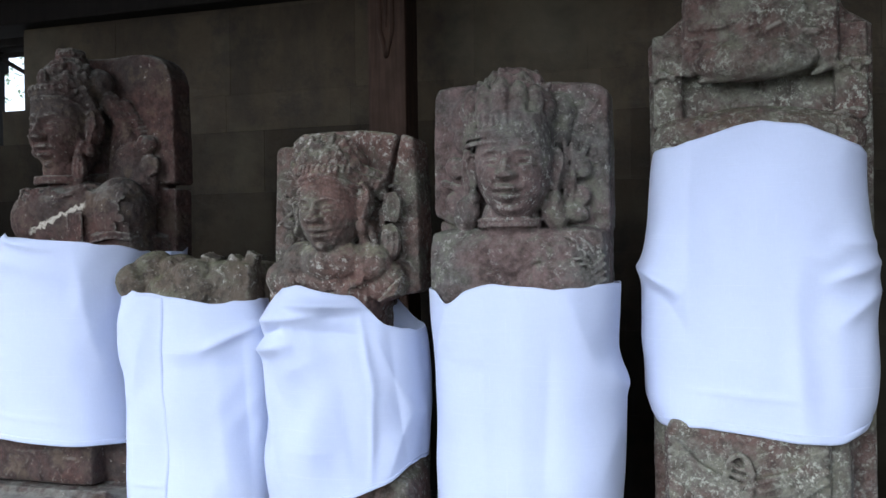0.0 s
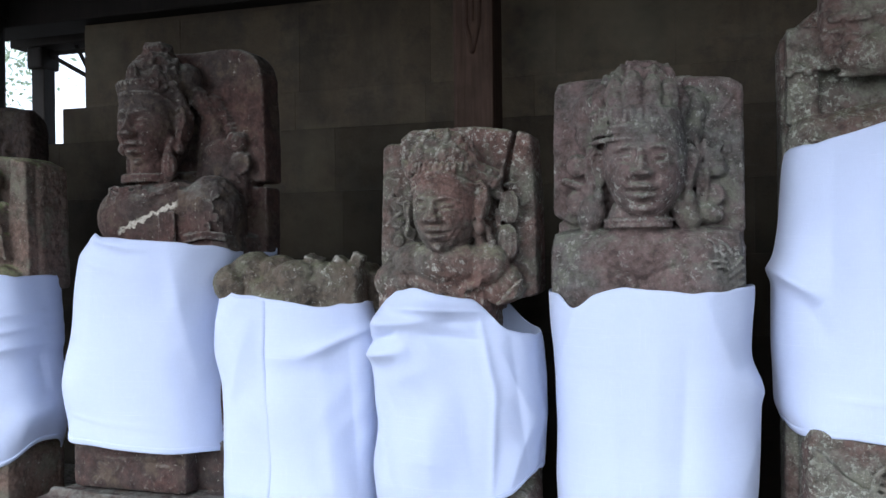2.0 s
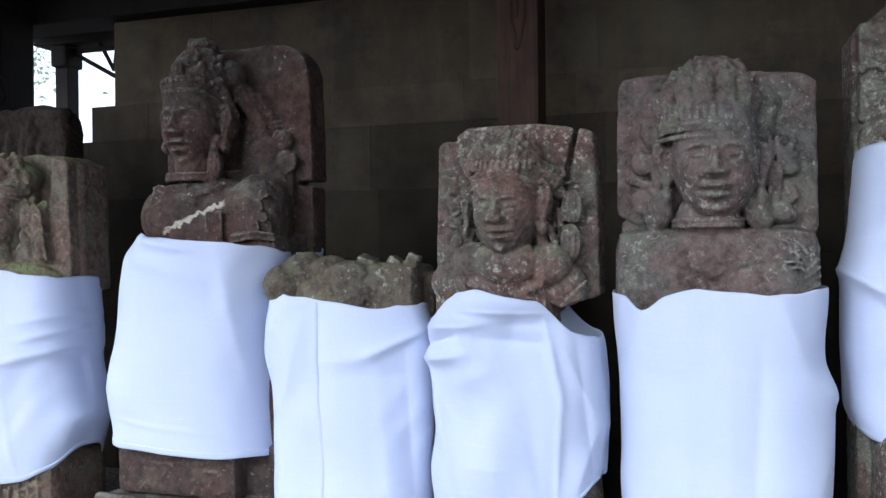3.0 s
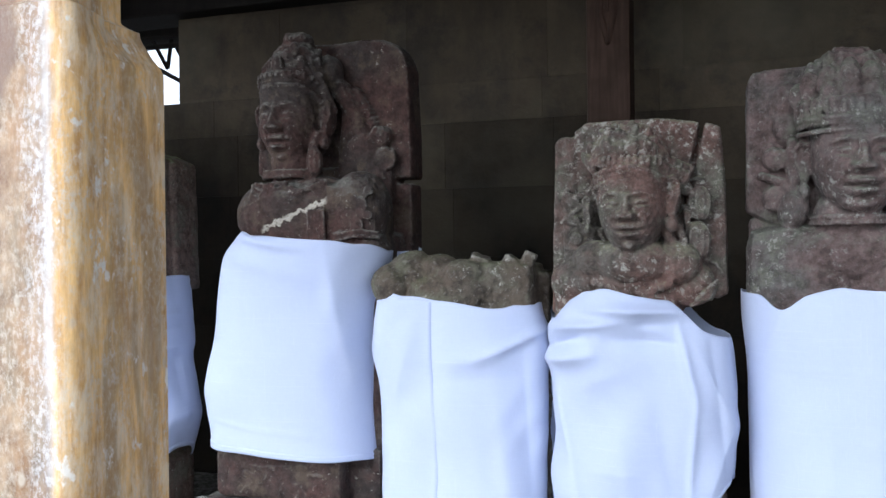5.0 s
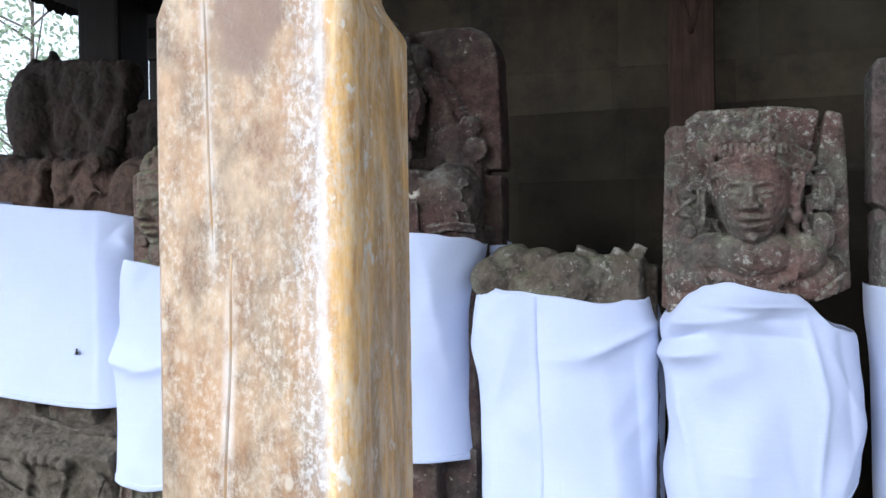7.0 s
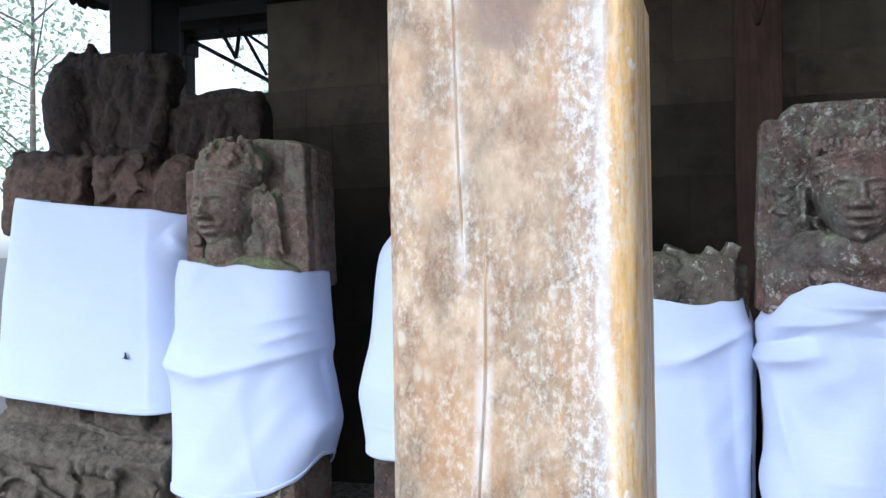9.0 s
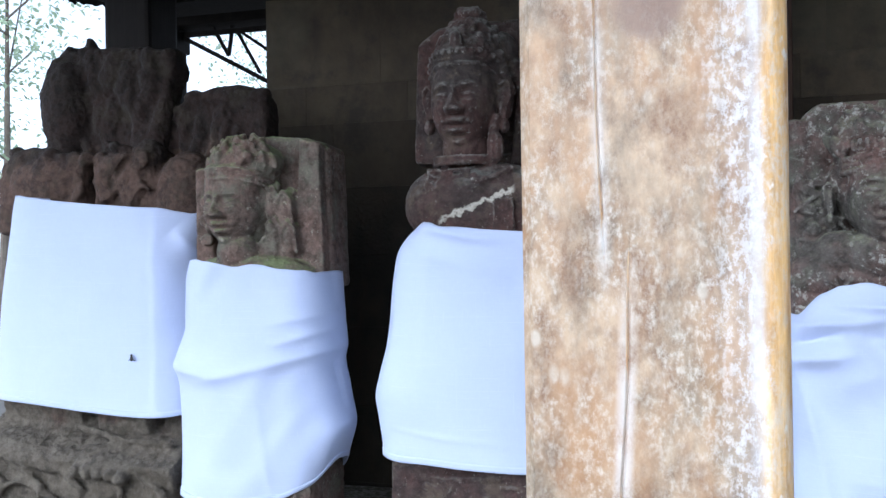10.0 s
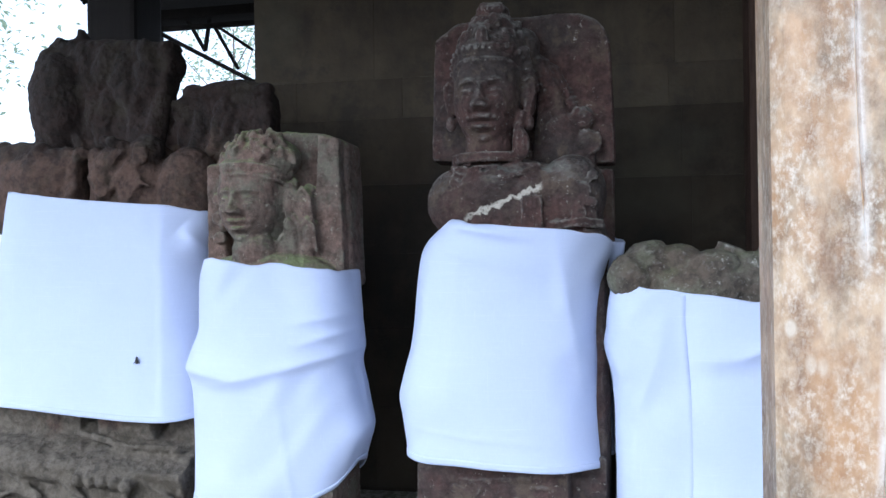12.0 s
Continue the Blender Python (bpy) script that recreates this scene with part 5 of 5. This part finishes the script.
def statue_stump():
    bm, rnd = Mass(), random.Random(9)
    block(bm, 0.41, 0.76, 2.06, 2.3, 0.6, 1.03, 0.04)
    turned(bm, (0.52, 2.16, 1.02), (0.14, 0.14, 0.1), (10, 15, 20))
    ball(bm, (0.66, 2.16, 1.03), (0.08, 0.07, 0.05))
    return carve("stone_statue", bm, stone_grey, 0.008, 0.016, 0.006, "low broken stone stump beside the tall relief")


statue_stump()
statue_a(), statue_behind(), statue_b(), statue_c(), statue_d(), statue_e(), statue_f(), statue_g()

# ---- cloths ----
wrap("flat white cotton cloth pinned round a broad statue",
     ((1.0, -3.29, -2.59), (1.35, -3.25, -2.575), (1.68, -3.19, -2.56)), 2.30, 0.22, 0.22, 7,
     ((-3.2, 1.672), (-2.95, 1.643), (-2.72, 1.622), (-2.68, 1.618), (-2.56, 1.60)), ((-3.29, 1.085), (-3.0, 1.06), (-2.88, 1.045), (-2.72, 1.04), (-2.59, 1.05)),
     folds=((-2.56, 1.75, -2.56, 0.9, -0.07, 0.10), (-2.63, 1.55, -2.58, 1.5, 0.02, 0.03)), steps=((-2.70, 1.60, -2.705, 1.05, 0.006, 0.2),), wrinkle=0.003, seed=1)
wrap("white cotton cloth wound loosely round a statue, bulging at the waist",
     ((0.86, -2.565, -2.19), (0.95, -2.57, -2.145), (1.05, -2.575, -2.12), (1.15, -2.575, -2.135), (1.22, -2.59, -2.15), (1.25, -2.58, -2.14), (1.30, -2.555, -2.15), (1.44, -2.55, -2.155), (1.48, -2.53, -2.165)),
     2.07, 0.15, 0.16, 3.0, ((-2.55, 1.465), (-2.50, 1.478), (-2.43, 1.475), (-2.36, 1.458), (-2.32, 1.465), (-2.16, 1.443)),
     ((-2.56, 0.875), (-2.42, 0.862), (-2.25, 0.885), (-2.18, 0.92), (-2.12, 1.0)),
     folds=((-2.58, 1.205, -2.40, 1.19, 0.014, 0.02), (-2.43, 1.18, -2.15, 1.245, 0.010, 0.016), (-2.14, 1.30, -2.25, 1.27, 0.006, 0.012), (-2.14, 1.34, -2.26, 1.32, 0.005, 0.012), (-2.30, 1.1, -2.27, 0.88, 0.0025, 0.009), (-2.15, 0.98, -2.11, 1.1, 0.01, 0.02)),
     wrinkle=0.007, seed=2)
wrap("white cotton cloth stretched tight round a seated statue",
     ((0.97, -2.022, -1.508), (1.06, -2.025, -1.506), (1.14, -2.042, -1.506), (1.25, -2.005, -1.507), (1.35, -1.995, -1.503), (1.43, -1.985, -1.488), (1.49, -1.975, -1.472), (1.53, -1.942, -1.47), (1.58, -1.885, -1.49)), 2.16, 0.225, 0.2, 3.8,
     ((-1.96, 1.50), (-1.93, 1.525), (-1.885, 1.562), (-1.84, 1.552), (-1.74, 1.54), (-1.60, 1.53), (-1.52, 1.52), (-1.46, 1.50)),
     ((-2.03, 0.995), (-1.85, 0.99), (-1.65, 0.98), (-1.50, 0.975)),
     folds=((-1.87, 1.545, -1.72, 1.515, 0.012, 0.012), (-1.44, 1.75, -1.50, 0.8, -0.095, 0.15), (-1.93, 1.49, -2.0, 1.1, 0.003, 0.03), (-1.64, 1.5, -1.58, 1.2, 0.008, 0.03), (-1.95, 1.07, -1.70, 1.045, 0.002, 0.006), (-1.74, 1.52, -1.80, 1.0, 0.004, 0.03), (-1.85, 1.54, -1.9, 1.1, 0.0015, 0.02), (-1.92, 1.50, -1.70, 1.44, 0.005, 0.02)), wrinkle=0.0055, seed=3)
wrap("white cotton cloth lapped round a headless stone torso",
     ((0.8, -1.515, -1.085), (1.0, -1.515, -1.085), (1.2, -1.52, -1.08), (1.27, -1.53, -1.075), (1.33, -1.53, -1.09), (1.41, -1.515, -1.11)), 2.08, 0.135, 0.12, 4.0,
     ((-1.52, 1.398), (-1.46, 1.402), (-1.36, 1.387), (-1.30, 1.383), (-1.22, 1.368), (-1.10, 1.378)), ((-1.52, 0.8), (-1.08, 0.8)),
     folds=((-1.05, 1.6, -1.05, 0.6, -0.03, 0.13), (-1.32, 1.235, -1.20, 1.262, 0.006, 0.02), (-1.24, 1.25, -1.08, 1.32, 0.011, 0.012), (-1.50, 1.33, -1.40, 1.25, 0.005, 0.03), (-1.46, 1.14, -1.40, 1.3, 0.006, 0.025), (-1.46, 0.895, -1.35, 0.895, 0.003, 0.005), (-1.33, 1.20, -1.12, 1.21, -0.004, 0.04), (-1.14, 1.30, -1.12, 0.9, -0.006, 0.03), (-1.2, 1.18, -1.17, 0.85, 0.005, 0.04), (-1.48, 1.2, -1.47, 0.85, 0.003, 0.015), (-1.53, 1.28, -1.50, 1.2, 0.006, 0.02)),
     steps=((-1.345, 1.385, -1.345, 0.8, 0.011, 0.14),), wrinkle=0.0055, seed=4, flaps=((-1.56, -1.345),))
wrap("white cotton cloth draped in heavy folds over a statue's shoulders",
     ((0.9, -1.07, -0.70), (1.0, -1.075, -0.675), (1.2, -1.075, -0.67), (1.235, -1.075, -0.672), (1.27, -1.085, -0.675), (1.31, -1.085, -0.682), (1.35, -1.07, -0.72), (1.41, -1.03, -0.78)), 2.04, 0.15, 0.13, 3.0,
     ((-1.05, 1.35), (-1.03, 1.385), (-0.99, 1.412), (-0.93, 1.417), (-0.86, 1.40), (-0.80, 1.388), (-0.775, 1.36), (-0.755, 1.33), (-0.70, 1.31), (-0.67, 1.30)),
     ((-1.07, 0.87), (-0.95, 0.875), (-0.80, 0.92), (-0.72, 0.955), (-0.68, 0.99)),
     folds=((-1.06, 1.33, -0.90, 1.345, 0.016, 0.014), (-0.97, 1.372, -0.78, 1.368, 0.017, 0.014), (-0.98, 1.345, -0.80, 1.34, -0.004, 0.014), (-1.08, 1.255, -0.98, 1.27, 0.018, 0.018), (-1.08, 1.285, -1.0, 1.31, -0.014, 0.012),
            (-0.785, 1.33, -0.755, 1.18, 0.009, 0.009), (-0.755, 1.18, -0.765, 0.98, 0.007, 0.008), (-0.74, 1.27, -0.67, 1.10, 0.010, 0.022), (-0.68, 1.12, -0.72, 0.98, 0.009, 0.02),
            (-1.05, 1.15, -1.0, 0.95, 0.006, 0.02), (-0.86, 1.2, -0.95, 1.0, 0.006, 0.05), (-0.92, 1.31, -0.80, 1.30, -0.012, 0.02), (-1.06, 1.22, -1.02, 1.05, 0.008, 0.014), (-0.96, 1.02, -0.86, 1.02, 0.002, 0.006), (-0.72, 1.29, -0.69, 1.0, -0.010, 0.02), (-0.83, 1.14, -0.80, 0.95, -0.006, 0.03), (-1.0, 1.20, -0.9, 1.24, 0.005, 0.03)), wrinkle=0.008, seed=5)
wrap("smooth white cotton cloth wound round a crowned statue",
     ((0.8, -0.645, -0.205), (0.95, -0.645, -0.203), (1.12, -0.648, -0.20), (1.16, -0.648, -0.196), (1.19, -0.648, -0.192), (1.215, -0.648, -0.195), (1.235, -0.649, -0.202), (1.26, -0.65, -0.209), (1.35, -0.66, -0.203), (1.42, -0.66, -0.205)), 2.08, 0.175, 0.12, 2.5,
     ((-0.66, 1.408), (-0.62, 1.40), (-0.595, 1.378), (-0.58, 1.372), (-0.565, 1.38), (-0.54, 1.402), (-0.47, 1.421), (-0.40, 1.415), (-0.33, 1.405), (-0.21, 1.418)), ((-0.65, 0.8), (-0.17, 0.8)),
     folds=((-0.22, 1.23, -0.19, 1.17, 0.008, 0.02), (-0.18, 1.2, -0.23, 1.0, 0.008, 0.03), (-0.36, 1.38, -0.33, 1.1, 0.002, 0.06), (-0.58, 1.37, -0.62, 1.25, 0.006, 0.02), (-0.49, 1.40, -0.49, 0.85, 0.0015, 0.012), (-0.63, 1.25, -0.42, 1.245, 0.001, 0.006), (-0.40, 1.41, -0.41, 0.9, 0.0015, 0.02), (-0.30, 1.38, -0.24, 1.22, 0.008, 0.03), (-0.34, 1.30, -0.36, 0.9, -0.006, 0.03)), wrinkle=0.0045, seed=6)
wrap("white cotton cloth tied round a tall relief, bunched at both sides",
     ((1.07, -0.12, 0.33), (1.13, -0.158, 0.355), (1.30, -0.16, 0.358), (1.43, -0.158, 0.36), (1.47, -0.158, 0.358), (1.49, -0.15, 0.352), (1.55, -0.138, 0.352), (1.70, -0.128, 0.35), (1.77, -0.12, 0.345)), 2.20, 0.18, 0.14, 3.2,
     ((-0.13, 1.72), (-0.04, 1.733), (0.02, 1.75), (0.06, 1.764), (0.11, 1.774), (0.20, 1.757), (0.30, 1.718), (0.36, 1.69)), ((-0.15, 1.10), (-0.11, 1.085), (-0.01, 1.093), (0.17, 1.068), (0.27, 1.068), (0.35, 1.10)),
     folds=((-0.16, 1.455, -0.08, 1.40, 0.018, 0.018), (-0.12, 1.42, -0.05, 1.30, -0.008, 0.03), (0.36, 1.46, 0.25, 1.42, 0.014, 0.02), (0.36, 1.40, 0.27, 1.33, 0.010, 0.02), (0.36, 1.5, 0.27, 1.5, 0.010, 0.02),
            (-0.02, 1.175, 0.20, 1.16, 0.003, 0.006), (0.105, 1.75, 0.10, 1.2, 0.003, 0.012), (-0.04, 1.72, -0.05, 1.3, 0.003, 0.012), (0.17, 1.47, 0.19, 1.1, 0.006, 0.03), (0.19, 1.48, 0.26, 1.46, 0.008, 0.025)), wrinkle=0.006, seed=7)

wrap("white cotton cloth round a low broken stump", ((0.64, 0.385, 0.79), (0.99, 0.39, 0.785)), 2.18, 0.15, 0.14, 3.0,
     ((0.39, 0.975), (0.58, 0.985), (0.79, 0.97)), ((0.385, 0.64), (0.79, 0.64)), folds=((0.45, 0.95, 0.5, 0.7, 0.006, 0.02), (0.65, 0.95, 0.62, 0.7, 0.006, 0.02)), wrinkle=0.003, seed=9)

# insect-like speck on the cloth: body, head and two legs
bm = Mass()
ball(bm, (-2.766, 2.078, 1.205), (0.005, 0.003, 0.007))
ball(bm, (-2.766, 2.078, 1.214), (0.003, 0.0025, 0.004))
for a in (-1, 1):
    rope(bm, [(-2.766, 2.078, 1.206), (-2.766 + a * 0.009, 2.078, 1.200)], 0.0012)
tagged(part("dirt_speck", bm, dirt), "tiny dark insect-like speck on white cloth", "dirt")


# ---- trees outside ----
def tree(x, y, h, seed, spread):
    rnd = random.Random(seed)
    thing = tagged(empty("tree", x, y, 0), "leafy green tree with a slender grey trunk", "tree", "trees beyond the shelter")
    bm = bmesh.new()

    def limb(p, q, r0, r1):
        p, q = Vector(p), Vector(q)
        m = Matrix.Translation((p + q) / 2) @ (q - p).to_track_quat("Z", "Y").to_matrix().to_4x4()
        bmesh.ops.create_cone(bm, segments=9, radius1=r0, radius2=r1, depth=(q - p).length, cap_ends=True, matrix=m)

    limb((0, 0, -0.05), (0.1, 0.05, h * 0.45), 0.07, 0.045)
    limb((0.1, 0.05, h * 0.44), (0.0, 0.2, h * 0.9), 0.045, 0.015)
    tips = []
    for i in range(12):
        a, z = rnd.uniform(0, 6.28), h * rnd.uniform(0.3, 0.8)
        p = (0.08, 0.1, z)
        q = (spread * math.cos(a) * rnd.uniform(0.5, 1), spread * math.sin(a) * rnd.uniform(0.5, 1), z + rnd.uniform(0.5, 1.5))
        limb(p, q, 0.016, 0.005)
        tips += [q, tuple((np.array(p) + np.array(q)) / 2)]
    part("trunk", bm, bark, thing)
    co, fa = [], []
    for i in range(3200):
        t = rnd.choice(tips)
        c = Vector(t) + Vector((rnd.gauss(0, 0.42), rnd.gauss(0, 0.42), rnd.gauss(0, 0.3)))
        e = Euler((rnd.uniform(-1, 1), rnd.uniform(-1, 1), rnd.uniform(0, 6.3))).to_matrix()
        l, w = rnd.uniform(0.07, 0.13), rnd.uniform(0.02, 0.035)
        k = len(co)
        co += [tuple(c + e @ Vector(v)) for v in ((0, 0, 0), (l * 0.5, w, 0.012), (l, 0, 0), (l * 0.5, -w, 0.012))]
        fa.append((k, k + 1, k + 2, k + 3))
    me = bpy.data.meshes.new("crown")
    me.from_pydata(co, [], fa)
    me.materials.append(leaf)
    new("crown", me).parent = thing
    return thing


for i, (x, y, h, s) in enumerate(((-9.9, 9.3, 6.0, 1.7), (-14.5, 10.0, 7.0, 2.0), (-8.9, 15.5, 6.5, 2.0))):
    tree(x, y, h, 20 + i, s)
